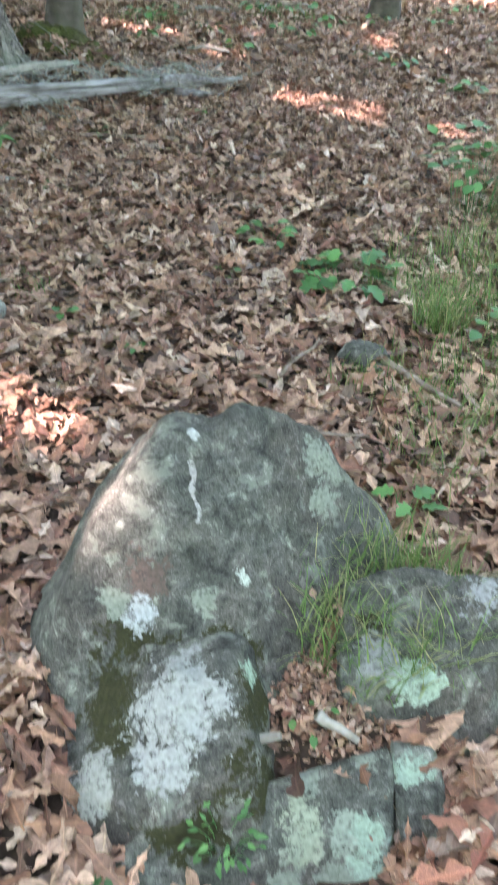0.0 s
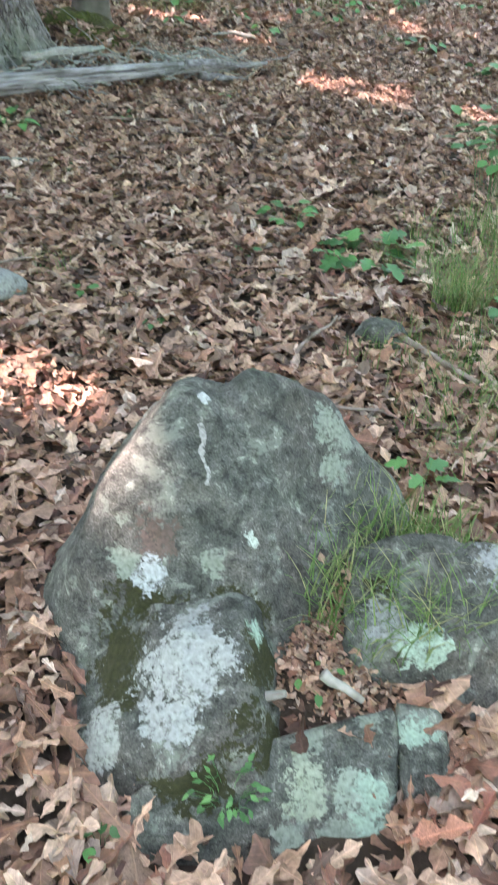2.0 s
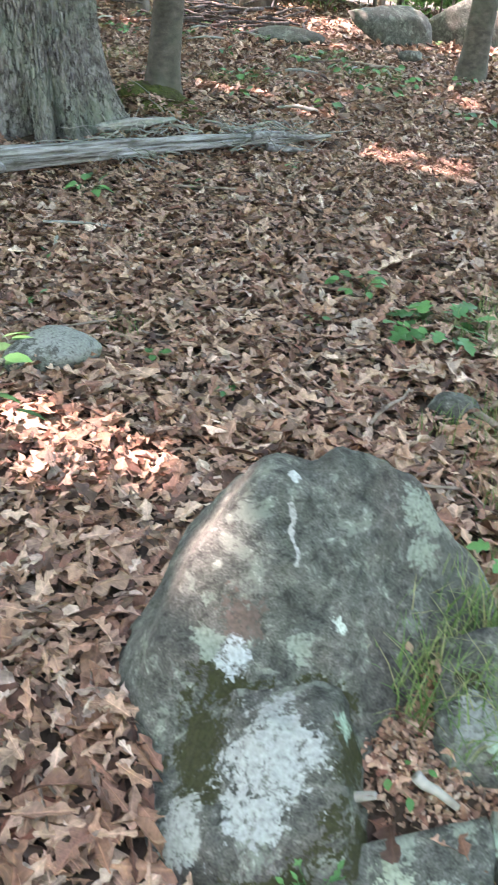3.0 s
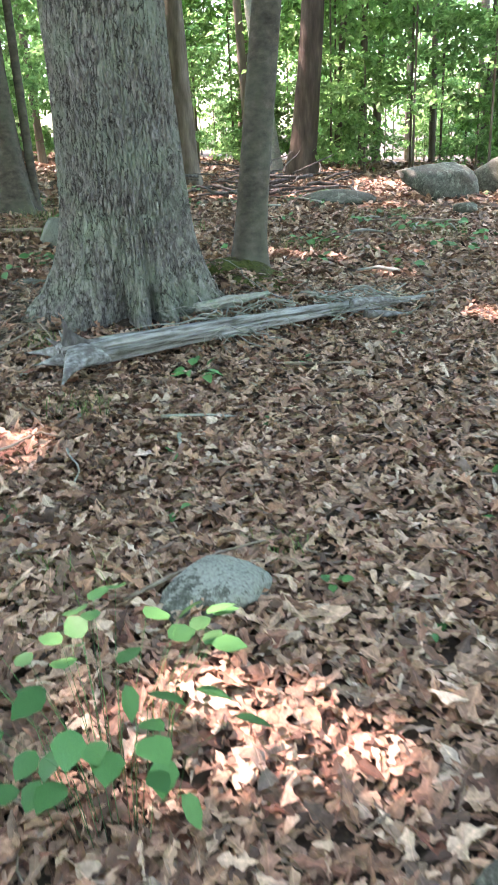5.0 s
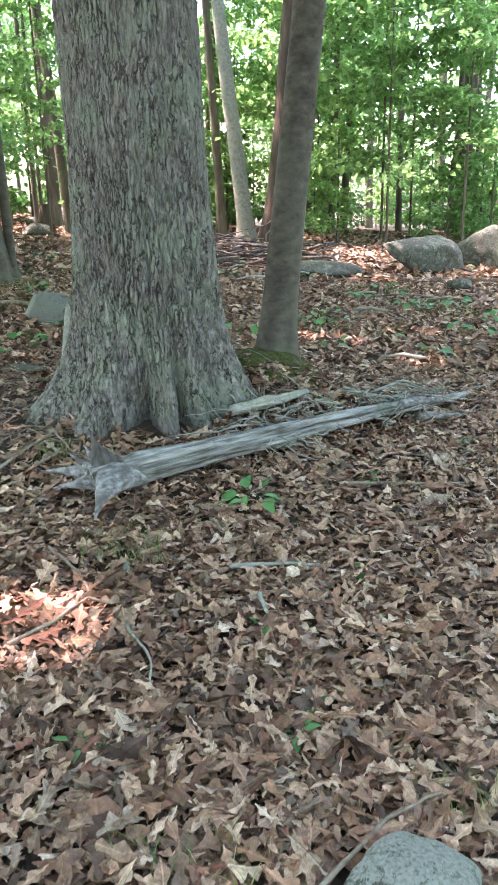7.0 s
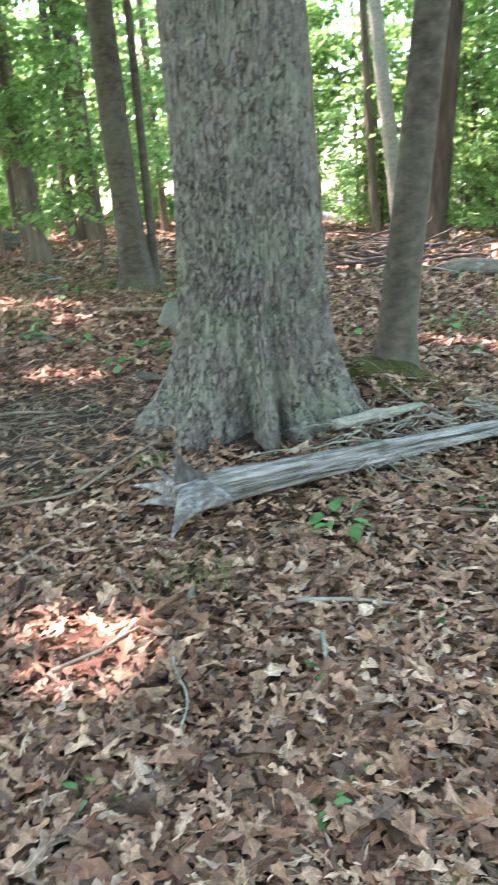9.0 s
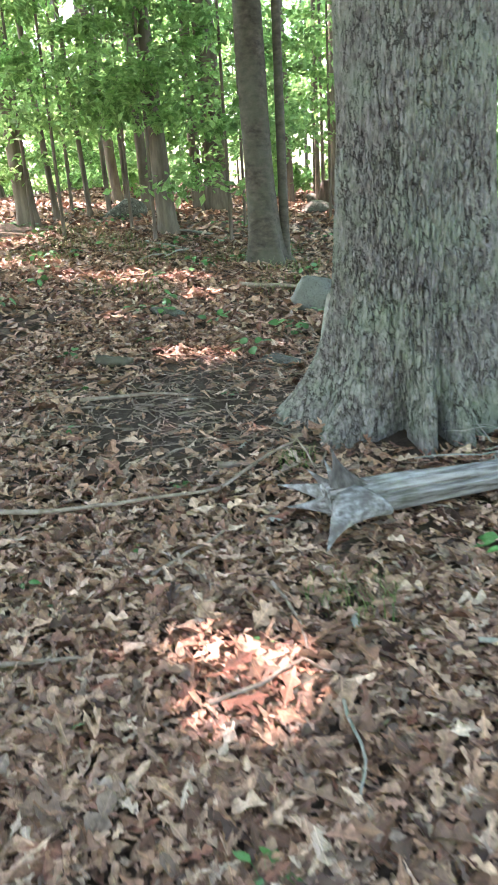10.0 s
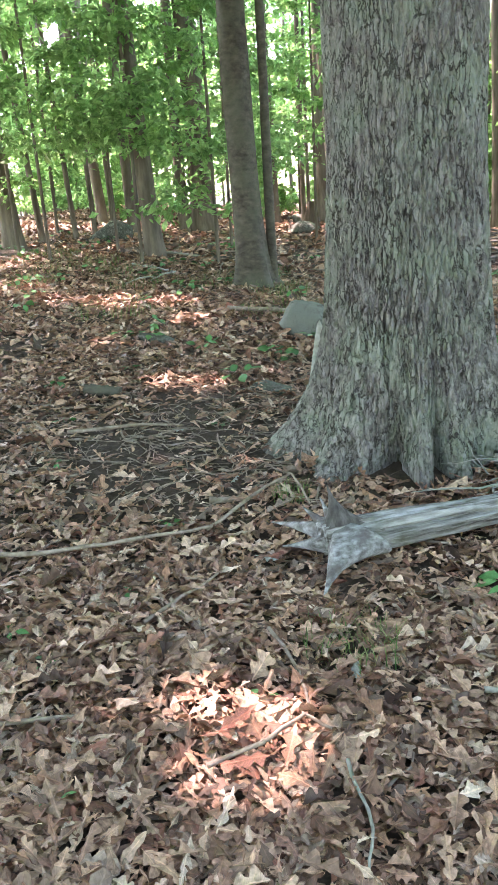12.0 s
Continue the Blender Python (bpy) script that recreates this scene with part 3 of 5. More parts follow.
def shade_canopy(seed, centre, radius, low, high, count, size):
    """Unseen crown of leaf clumps added high up as shade, with gaps for sun."""
    r = np.random.default_rng(seed)
    a, q = r.uniform(0, 2 * math.pi, count), np.sqrt(r.uniform(0, 1, count))
    edge = 0.82 + 0.3 * vnoise(np.cos(a) * 2 + 5, np.sin(a) * 2 + 5, seed)
    x, y = centre[0] + radius * q * edge * np.cos(a), centre[1] + radius * q * edge * np.sin(a)
    z = low + (high - low) * r.uniform(0, 1, count) * (1 - 0.6 * q ** 3)
    keep = np.ones(count, bool)
    for fx, fy, fr in GAPS:
        t = (z - gz(fx, fy)) / SUN_WAY.z
        keep &= (np.hypot(x - t * SUN_WAY.x - fx, y - t * SUN_WAY.y - fy) > fr * 0.7 + 0.15 + 0.12 * r.uniform(0, 1, count)) | (r.uniform(0, 1, count) < (0.07 if fr > 0.12 else 0.0))
    # left out where its shadow would fall on the younger wood behind
    sx = x - z * SUN_WAY.x / SUN_WAY.z
    keep &= y - z * SUN_WAY.y / SUN_WAY.z < 11.4 + 3.0 * np.clip((sx + 5) / 3, 0, 1) + 1.2 * vnoise(x * 0.7, x * 0, 0, 12)
    p = np.stack([x, y, z], 1)[keep]
    sizes = np.full(len(p), size)
    # small unseen leaves added across each wider gap to dim its sun patch
    for fx, fy, fr in [g for g in GAPS if g[2] > 0.12]:
        n = int((450 if fr < 0.24 else 180) * (fr * 0.7 + 0.3) ** 2)
        a, q, h = r.uniform(0, 2 * math.pi, n), (fr * 0.7 + 0.3) * np.sqrt(r.uniform(0, 1, n)), r.uniform(10.5, 12.0, n)
        t = (h - gz(fx, fy)) / SUN_WAY.z
        p = np.concatenate([p, np.stack([fx + t * SUN_WAY.x + q * np.cos(a), fy + t * SUN_WAY.y + q * np.sin(a), h], 1)])
        sizes = np.concatenate([sizes, np.full(n, 0.13)])
    n = len(p)
    return scatter(CENTRED, SIMPLE[1], turns(r.normal(0, 0.4, n), r.normal(0, 0.4, n), r.uniform(0, 6.3, n), sizes * r.uniform(0.7, 1.3, n), p))


# ---- trees ----
def trunk_tube(x, y, radius, height, lean, sides=20, rings=26, flare=0.5, seed=0, knots=0.05):
    """A standing trunk with a flared foot, in metres round its own foot."""
    z = np.concatenate([[-0.15], np.linspace(0, 1, rings - 1) ** 1.5 * height])
    th = np.linspace(0, 2 * math.pi, sides, endpoint=False)
    Z, T = np.meshgrid(z, th, indexing="ij")
    wob = fbm(np.cos(T) * 1.4 + seed, np.sin(T) * 1.4, Z * 0.8, 3, seed)
    foot = flare * np.exp(-np.maximum(Z, 0) / (1.1 * radius + 0.05)) * (0.75 + 0.5 * np.cos(T * 4 + seed + 1.3 * np.sin(T)))
    R = radius * (1 - 0.45 * np.clip(Z / height, 0, 1)) * (1 + foot + knots * 4 * wob)
    bend = 0.10 * radius * np.sin(Z * 0.9 + seed)
    X = R * np.cos(T) + lean[0] * Z + bend
    Y = R * np.sin(T) + lean[1] * Z
    return np.stack([X, Y, Z], -1).reshape(-1, 3), grid_faces(rings, sides, True)


def tree(label, x, y, radius, height, lean, bark, seed, crown=None, scale=1.0, group="forest trees", flare=0.5, sides=16):
    ob = thing("tree", (x, y, gz(x, y) - 0.02), label, "tree", group)
    part("trunk", mesh_of("trunk", *trunk_tube(x, y, radius, height, lean, sides, 26, flare, seed), bark), ob)
    c = part("crown", crown or SMALL, ob)
    c.rotation_euler, c.scale = (0, 0, seed * 1.7), (scale,) * 3
    c.location = (lean[0] * 9, lean[1] * 9, 0)
    return ob


# the great oak
OAK = (-2.19, 6.07)


def oak_trunk():
    z = np.concatenate([[-0.12], np.linspace(0, 3.0, 400), np.linspace(3.3, 11, 14)])
    th = radians(1) * np.concatenate([np.linspace(-205, 30, 430, endpoint=False), np.linspace(30, 155, 50, endpoint=False)])
    Z, T = np.meshgrid(z, th, indexing="ij")
    zz = np.maximum(Z, 0)
    R = 0.47 - 0.035 * np.clip(zz, 0, 1.6) - 0.012 * np.clip(zz - 1.6, 0, 10)
    for deg, amp, width, fall in [(-118, 0.26, 0.25, 0.34), (-71, 0.20, 0.10, 0.34), (-50, 0.16, 0.12, 0.38), (-160, 0.40, 0.36, 0.33), (-12, 0.30, 0.36, 0.34), (55, 0.3, 0.4, 0.35), (120, 0.34, 0.4, 0.35), (-140, 0.1, 0.15, 0.5)]:
        d = np.angle(np.exp(1j * (T - radians(deg))))
        R = R + amp * np.exp(-(d / width) ** 2) * np.exp(-(zz / fall) ** 1.25)
    for deg, amp, width, fall in [(-92, 0.15, 0.13, 0.24), (-87, 0.05, 0.06, 0.55), (-60.5, 0.10, 0.05, 0.26), (-32, 0.06, 0.08, 0.35), (-137, 0.06, 0.07, 0.35)]:
        d = np.angle(np.exp(1j * (T - radians(deg))))
        R = R - amp * np.exp(-(d / width) ** 2) * np.exp(-(zz / fall) ** 2)
    R = R + 0.05 * fbm(np.cos(T) * 1.5, np.sin(T) * 1.5, Z * 0.9, 3, 2)
    c, s = np.cos(T), np.sin(T)
    wx = 0.9 * fbm(c * 7, s * 7, Z * 7, 3, 31)
    furrow = np.abs(2 * vnoise(c * 17 + wx, s * 17 + wx, Z * 7.5, 40) - 1)
    second = np.abs(2 * vnoise(c * 29 + wx, s * 29 - wx, Z * 13, 44) - 1)
    cross = np.abs(2 * vnoise(c * 13, s * 13, Z * 24 + wx * 2, 47) - 1)
    crack = np.exp(-(furrow / 0.15) ** 2) + 0.6 * np.exp(-(second / 0.15) ** 2) + 0.4 * np.exp(-(cross / 0.10) ** 2)
    depth = 0.027 * np.clip(crack, 0, 1.3) + 0.012 * fbm(c * 45, s * 45, Z * 40, 3, 50)
    R = R - depth * np.clip(1.3 - 0.4 * Z, 0.5, 1)
    X = R * np.cos(T) - 0.02 * zz
    Y = R * np.sin(T) + 0.01 * zz
    return np.stack([X, Y, Z], -1).reshape(-1, 3), grid_faces(len(z), len(th), True)


oak = thing("oak_tree", (OAK[0], OAK[1], 0.26), "huge old oak with ridged grey bark and flared roots", "tree")
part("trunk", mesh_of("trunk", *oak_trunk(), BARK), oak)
# unseen crown, centred towards the sun so that its shadow covers the floor
cv, cf = shade_canopy(61, (-4.6, 6.3), 8.6, 8.0, 12.0, 32000, 0.46)
part("crown", mesh_of("crown", cv - np.array([OAK[0], OAK[1], 0.26]), cf, CROWN_LEAF, False), oak)
limbs = [tube(bent((-0.2, 0.1, 7.5), (5.2 * math.cos(a) - 1.6, 5.2 * math.sin(a), 10.0), 8, 0.05, 0.5, k), np.linspace(0.2, 0.04, 8), 8) for k, a in enumerate((0.3, 1.4, 2.5, 3.4, 4.4, 5.5))]
for v, f in limbs:
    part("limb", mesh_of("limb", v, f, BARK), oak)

# crowns shared by the wood behind
CROWNS = []
for k, (h, low, spread, boughs, leaves, size) in enumerate([(6.0, 1.9, 2.2, 26, 3200, 0.17), (7.5, 1.2, 2.6, 30, 3000, 0.19), (5.0, 0.8, 1.8, 22, 2200, 0.16), (9.0, 2.5, 3.0, 34, 3600, 0.22), (2.6, 0.1, 1.5, 24, 1800, 0.17), (3.4, 0.15, 1.8, 26, 2200, 0.19)]):
    (v, f), w = spray_crown(70 + k, h, low, spread, boughs, leaves, size)
    CROWNS.append(mesh_of("crown", v, f, CROWN_LEAF, False))
(v, f), _ = spray_crown(90, 12.0, 8.5, 2.2, 12, 700, 0.3)
SMALL = mesh_of("crown", v, f, CROWN_LEAF, False)
TALL = []
for k in range(3):
    (v, f), _ = spray_crown(80 + k, 13.0, 5.5, 4.2, 34, 4200, 0.34)
    TALL.append(mesh_of("crown", v, f, CROWN_LEAF, False))

leaning = tree("slender leaning tree with smooth brown bark on a mossy mound", -1.44, 6.74, 0.125, 9.0, (0.115, 0.12), SMOOTH_BARK, 2, flare=0.5, sides=24)
tree("straight dark-barked tree beyond the oak", -5.3, 11.4, 0.2, 10.0, (-0.03, 0.0), SMOOTH_BARK, 3, sides=24, flare=0.9)
tree("thin trunk growing against a thicker one", -5.08, 11.55, 0.065, 9.0, (-0.005, 0.0), SMOOTH_BARK, 4, flare=0.3)
# its tall unseen crown is kept to shade the floor on this side
tree("grey tree at the edge of the clearing", 1.8, 11.3, 0.17, 10.0, (0.03, 0.0), SMOOTH_BARK, 5, TALL[1])
# x, y, radius, lean, crown
WOOD = [(-10.39, 12.95, 0.16, -0.05, None), (-7.7, 13.1, 0.15, -0.06, None), (-8.7, 17.1, 0.26, -0.03, None), (-8.1, 19.8, 0.1, -0.02, None), (-7.2, 19.6, 0.04, 0.0, None), (-7.25, 20.8, 0.15, 0.0, None),
        (-10.27, 13.6, 0.06, -0.08, None), (-10.1, 14.4, 0.05, -0.06, None), (-10.2, 15.2, 0.05, -0.03, None), (-10.4, 16.2, 0.05, -0.02, None), (-11.35, 17.3, 0.12, -0.08, None), (-9.1, 16.9, 0.12, 0.0, None), (-9.8, 16.0, 0.11, -0.02, None),
        (-3.8, 16.7, 0.2, -0.04, None), (-0.3, 23.5, 0.1, 0.02, None), (-3.16, 21.4, 0.12, -0.04, None), (4.1, 28.6, 0.22, 0.04, None), (-1.0, 24.4, 0.11, 0.06, None), (0.15, 25.6, 0.12, 0.05, None), (-3.6, 26.0, 0.12, -0.02, None),
        (3.5, 25.0, 0.26, 0.02, None), (-6.3, 18.8, 0.12, -0.07, None), (-7.4, 19.8, 0.06, 0.0, None)]
for k, (x, y, r, lx, crown) in enumerate(WOOD):
    tree("forest tree with dark ridged bark", x, y, r, 13.0 if crown is not None else 10.0, (lx, 0), FAR_BARK, 10 + k, TALL[crown] if crown is not None else None, flare=0.35)
tree("red-brown dying tree with loose bark", -1.8, 20.2, 0.31, 10.0, (0.10, 0.0), DEAD_BARK, 50)
tree("bleached barkless snag leaning among trees", -2.5, 20.8, 0.2, 9.0, (-0.10, 0.0), PALE_STICK, 51)

spots = []
r = np.random.default_rng(33)
while len(spots) < 70:
    a, d = r.uniform(-28, 58), r.uniform(23, 60)
    x, y = -1.2 - d * math.sin(radians(a)), 1.5 + d * math.cos(radians(a))
    spots.append((x, y))
for k, (x, y) in enumerate(spots):
    tree("slim trunk in the far wood", x, y, float(r.uniform(0.06, 0.2)), 12.0, (float(r.normal(0, 0.03)), 0), FAR_BARK, 100 + k, None, flare=0.25, sides=9)


def sapling(x, y, which, scale, seed, label="leafy young tree with bright green leaves"):
    ob = thing("sapling", (x, y, gz(x, y)), label, "sapling", "undergrowth saplings")
    h = (6.0, 7.5, 5.0, 9.0, 2.6, 3.4)[which] * scale
    part("trunk", mesh_of("trunk", *trunk_tube(x, y, 0.02 + 0.012 * scale, h, (0, 0), 7, 10, 0.2, seed), FAR_BARK), ob)
    c = part("crown", CROWNS[which], ob)
    c.rotation_euler, c.scale = (0, 0, seed * 2.3), (scale,) * 3
    return ob


for k, (x, y, which, s) in enumerate([(-7.5, 12.3, 0, 0.8), (-8.9, 11.9, 0, 0.75), (-6.5, 12.9, 2, 0.9), (-8.6, 13.4, 0, 0.75), (-9.8, 12.3, 2, 0.9), (-7.0, 14.6, 1, 0.7), (-10.8, 14.8, 1, 0.9), (-6.2, 17.0, 0, 0.8), (-12.2, 15.2, 3, 0.8), (-9.3, 18.2, 1, 1.0), (-4.6, 19.0, 2, 0.9),
                                      (0.9, 20.5, 1, 1.0), (2.6, 20.0, 0, 1.0), (3.6, 21.5, 3, 0.9), (1.8, 23.0, 1, 1.1), (-0.6, 26.0, 2, 1.1), (5.0, 22.0, 1, 1.0)]):
    sapling(x, y, which, s, 200 + k)
for k in range(75):
    a, d = r.uniform(-26, 58), 20 + 34 * r.uniform(0, 1) ** 0.8
    sapling(-1.2 - d * math.sin(radians(a)), 1.5 + d * math.cos(radians(a)), k % 4, float(r.uniform(0.7, 1.3)), 300 + k)
for k in range(85):
    a, d = r.uniform(-26, 58), 19.5 + 26 * r.uniform(0, 1)
    sapling(-1.2 - d * math.sin(radians(a)), 1.5 + d * math.cos(radians(a)), 4 + k % 2, float(r.uniform(0.6, 1.2)), 500 + k, "low green bush in the far undergrowth")
# more wood added unseen behind and beside the path, to cut the skylight
for k in range(24):
    a, d = radians(75 + 245 * k / 23 + float(r.uniform(-3, 3))), float(r.uniform(9, 20))
    x, y = -1.2 - d * math.sin(a), 1.5 + d * math.cos(a)
    tree("forest tree with dark ridged bark", x, y, float(r.uniform(0.1, 0.24)), 13.0, (float(r.normal(0, 0.02)), 0), FAR_BARK, 600 + k, TALL[k % 3], sides=9)
    sapling(x + float(r.uniform(-3, 3)), y - float(r.uniform(1, 3)) if y < 0 else y + 1.0, k % 4, float(r.uniform(0.8, 1.2)), 700 + k)


# ---- the weathered log ----
def log_body(points, radii, sides, seed, groove):
    """A split, barkless log whose grain stands out in long ridges."""
    pts = np.asarray(points, float)
    s = np.linspace(0, 1, 70)
    k = np.linspace(0, 1, len(pts))
    line = np.stack([np.interp(s, k, pts[:, i]) for i in range(3)], 1)
    rad = np.interp(s, k, radii)
    along = np.gradient(line, axis=0)
    along /= np.linalg.norm(along, axis=1)[:, None]
    side = np.cross(along, (0, 0, 1.0))
    side /= np.linalg.norm(side, axis=1)[:, None]
    up = np.cross(side, along)
    th = np.linspace(0, 2 * math.pi, sides, endpoint=False)
    S, T = np.meshgrid(s, th, indexing="ij")
    grain = np.abs(2 * vnoise(np.cos(T) * 7 + 3, np.sin(T) * 7 + 3, S * 5 + seed, seed) - 1)
    fine = vnoise(np.cos(T) * 14, np.sin(T) * 14, S * 9, seed + 4) - 0.5
    hollow = groove * np.exp(-(np.angle(np.exp(1j * (T - 0.15 - 0.5 * S))) / 0.28) ** 2) * np.clip(4 * np.sin(S * math.pi) - 1, 0, 1)
    R = rad[:, None] * (0.74 + 0.52 * grain + 0.22 * fine - hollow + 0.25 * fbm(np.cos(T), np.sin(T), S * 6, 3, seed))
    p = line[:, None] + R[..., None] * (np.cos(T)[..., None] * side[:, None] + np.sin(T)[..., None] * up[:, None] * 0.85)
    return p.reshape(-1, 3), grid_faces(70, sides, True) + [tuple(range(sides - 1, -1, -1)), tuple(range(69 * sides, 70 * sides))]


def spike(a, tip, wide, broad, thin, power, bow, seed, sides=18):
    """A pointed, hollow-sided blade of root wood, broad along the direction wide."""
    s = np.linspace(0, 1, 26)
    a, tip, wide = np.array(a, float), np.array(tip, float), np.array(wide, float)
    line = a + (tip - a) * s[:, None] + np.array(bow) * np.sin(math.pi * s)[:, None]
    along = (tip - a) / np.linalg.norm(tip - a)
    wide = wide - along * (wide @ along)
    wide /= np.linalg.norm(wide)
    other = np.cross(along, wide)
    th = np.linspace(0, 2 * math.pi, sides, endpoint=False)
    S, T = np.meshgrid(s, th, indexing="ij")
    rough = 1 + 0.22 * (vnoise(np.cos(T) * 3 + seed, np.sin(T) * 3, S * 2.5, seed) - 0.5)
    p = line[:, None] + ((broad * (1 - S) ** power + 0.003) * rough * np.cos(T))[..., None] * wide + ((thin * (1 - S) ** 0.9 + 0.003) * rough * np.sin(T))[..., None] * other
    return p.reshape(-1, 3), grid_faces(26, sides, True) + [tuple(range(sides - 1, -1, -1))]


log_root, log_turn = (-2.21, 4.66, 0.0), math.atan2(2.02, 2.2)
log_thing = thing("fallen_log", log_root, "silvery weathered log with spiked root end lying on leaves", "log")
log_thing.rotation_euler = (0, 0, log_turn)


def along_log(v):
    c, s = math.cos(log_turn), math.sin(log_turn)
    return np.stack([c * v[:, 0] + s * v[:, 1], c * v[:, 1] - s * v[:, 0], v[:, 2]], 1)


SPIKE_WOOD = surface("dark_weathered_wood", [(0.3, (0.03, 0.026, 0.025)), (0.5, (0.075, 0.068, 0.065)), (0.75, (0.16, 0.155, 0.15))], 30.0, (1, 1, 0.1), rough=0.8, relief=0.8, depth=0.008)


ROOT_WOOD = surface("silvery_root_wood", [(0.32, (0.07, 0.064, 0.062)), (0.48, (0.17, 0.167, 0.168)), (0.68, (0.32, 0.326, 0.332))], 70.0, (0.35, 0.5, 0.6), rough=0.75, relief=0.9, depth=0.008, patch=((0.09, 0.08, 0.075), 9.0, 0.5, 0.68))


def log_part(name, mesh, label="", wood=None):
    v, f = mesh
    return part(name, mesh_of(name, along_log(np.asarray(v) - np.array(log_root)), f, wood or GREY_WOOD), log_thing, label)


log_part("log", log_body([(-2.27, 4.62, 0.33), (-2.05, 4.82, 0.315), (-1.6, 5.2, 0.30), (-1.1, 5.64, 0.285), (-0.72, 5.98, 0.265), (-0.35, 6.34, 0.225), (-0.02, 6.68, 0.20)], [0.07, 0.085, 0.07, 0.057, 0.047, 0.036, 0.012], 64, 5, 0.5))
ALONG, UP = (0.74, 0.67, 0), (0, 0, 1)
for a, tip, wide, broad, thin, power, bow, seed, label, wood in [
        ((-2.20, 4.68, 0.345), (-2.272, 4.70, 0.55), ALONG, 0.125, 0.035, 2.3, (0.0, 0, 0), 1, "dark upright root spike", "root_spike"),
        ((-2.13, 4.70, 0.315), (-2.178, 4.31, 0.215), ALONG, 0.15, 0.06, 1.7, (-0.01, 0.0, 0.035), 2, "pale root spike bent to the ground", "root_spike"),
        ((-2.22, 4.66, 0.325), (-2.56, 4.78, 0.30), UP, 0.06, 0.04, 1.5, (0, 0, 0.01), 3, "", "root_spike"),
        ((-2.24, 4.68, 0.33), (-2.40, 4.76, 0.40), UP, 0.05, 0.03, 1.5, (0, 0, 0), 4, "", "root_spike"),
        ((-2.24, 4.62, 0.31), (-2.45, 4.62, 0.27), UP, 0.045, 0.03, 1.5, (0, 0, 0), 5, "", "root_spike"),
        ((-2.24, 4.70, 0.34), (-2.33, 4.79, 0.44), ALONG, 0.045, 0.02, 1.7, (0, 0, 0), 6, "", "root_spike"),
        ((-0.6, 6.02, 0.29), (-0.2, 6.33, 0.23), UP, 0.03, 0.02, 0.8, (0, 0, 0.02), 7, "", "splinter"),
        ((-0.5, 6.0, 0.22), (-0.15, 6.2, 0.17), UP, 0.03, 0.02, 0.8, (0, 0, 0), 8, "", "splinter")]:
    log_part(wood, spike(a, tip, wide, broad, thin, power, bow, seed), label, SPIKE_WOOD if seed == 1 else ROOT_WOOD)
v, f = log_body([(-1.66, 5.62, 0.37), (-1.42, 5.82, 0.38), (-1.2, 6.06, 0.37)], [0.035, 0.042, 0.02], 26, 9, 0.5)
tagged(new("broken_branch", mesh_of("broken_branch", v, f, PALE_STICK)), "short grey rotten branch behind the log", "branch")
v, f = log_body([(-4.57, 6.30, 0.44), (-4.32, 6.38, 0.42)], [0.05, 0.045], 18, 13, 0.0)
tagged(new("log_chunk", mesh_of("log_chunk", v, f, SMOOTH_BARK)), "short piece of grey branch on the leaves", "branch")

v, f = spike((-2.99, 6.78, 0.22), (-2.96, 6.84, 0.86), (1, 0, 0), 0.075, 0.05, 0.6, (0.01, 0, 0), 21)
tagged(new("broken_stub", mesh_of("broken_stub", v, f, PALE_STICK)), "grey broken stub standing beside the oak", "stub")

# moss round the foot of the leaning tree
a, q = np.meshgrid(np.linspace(0, 2 * math.pi, 60, endpoint=False), np.linspace(0, 1, 18))
edge = 0.52 * (0.8 + 0.5 * vnoise(np.cos(a) * 2 + 9, np.sin(a) * 2 + 9, 0, 4))
mx, my = -1.46 + q * edge * np.cos(a) * 1.15, 6.60 + q * edge * np.sin(a)
mz = ground_z(mx, my) + 0.045 * (1 - q ** 2) + 0.12 * fbm(mx * 11, my * 11, 0, 4, 8) - 0.025 * q ** 4
tagged(new("moss_patch", mesh_of("moss_patch", np.stack([mx, my, mz], -1).reshape(-1, 3), grid_faces(18, 60, True), MOSS)), "dark green moss on the mound round a tree foot", "moss", kind="stuff")


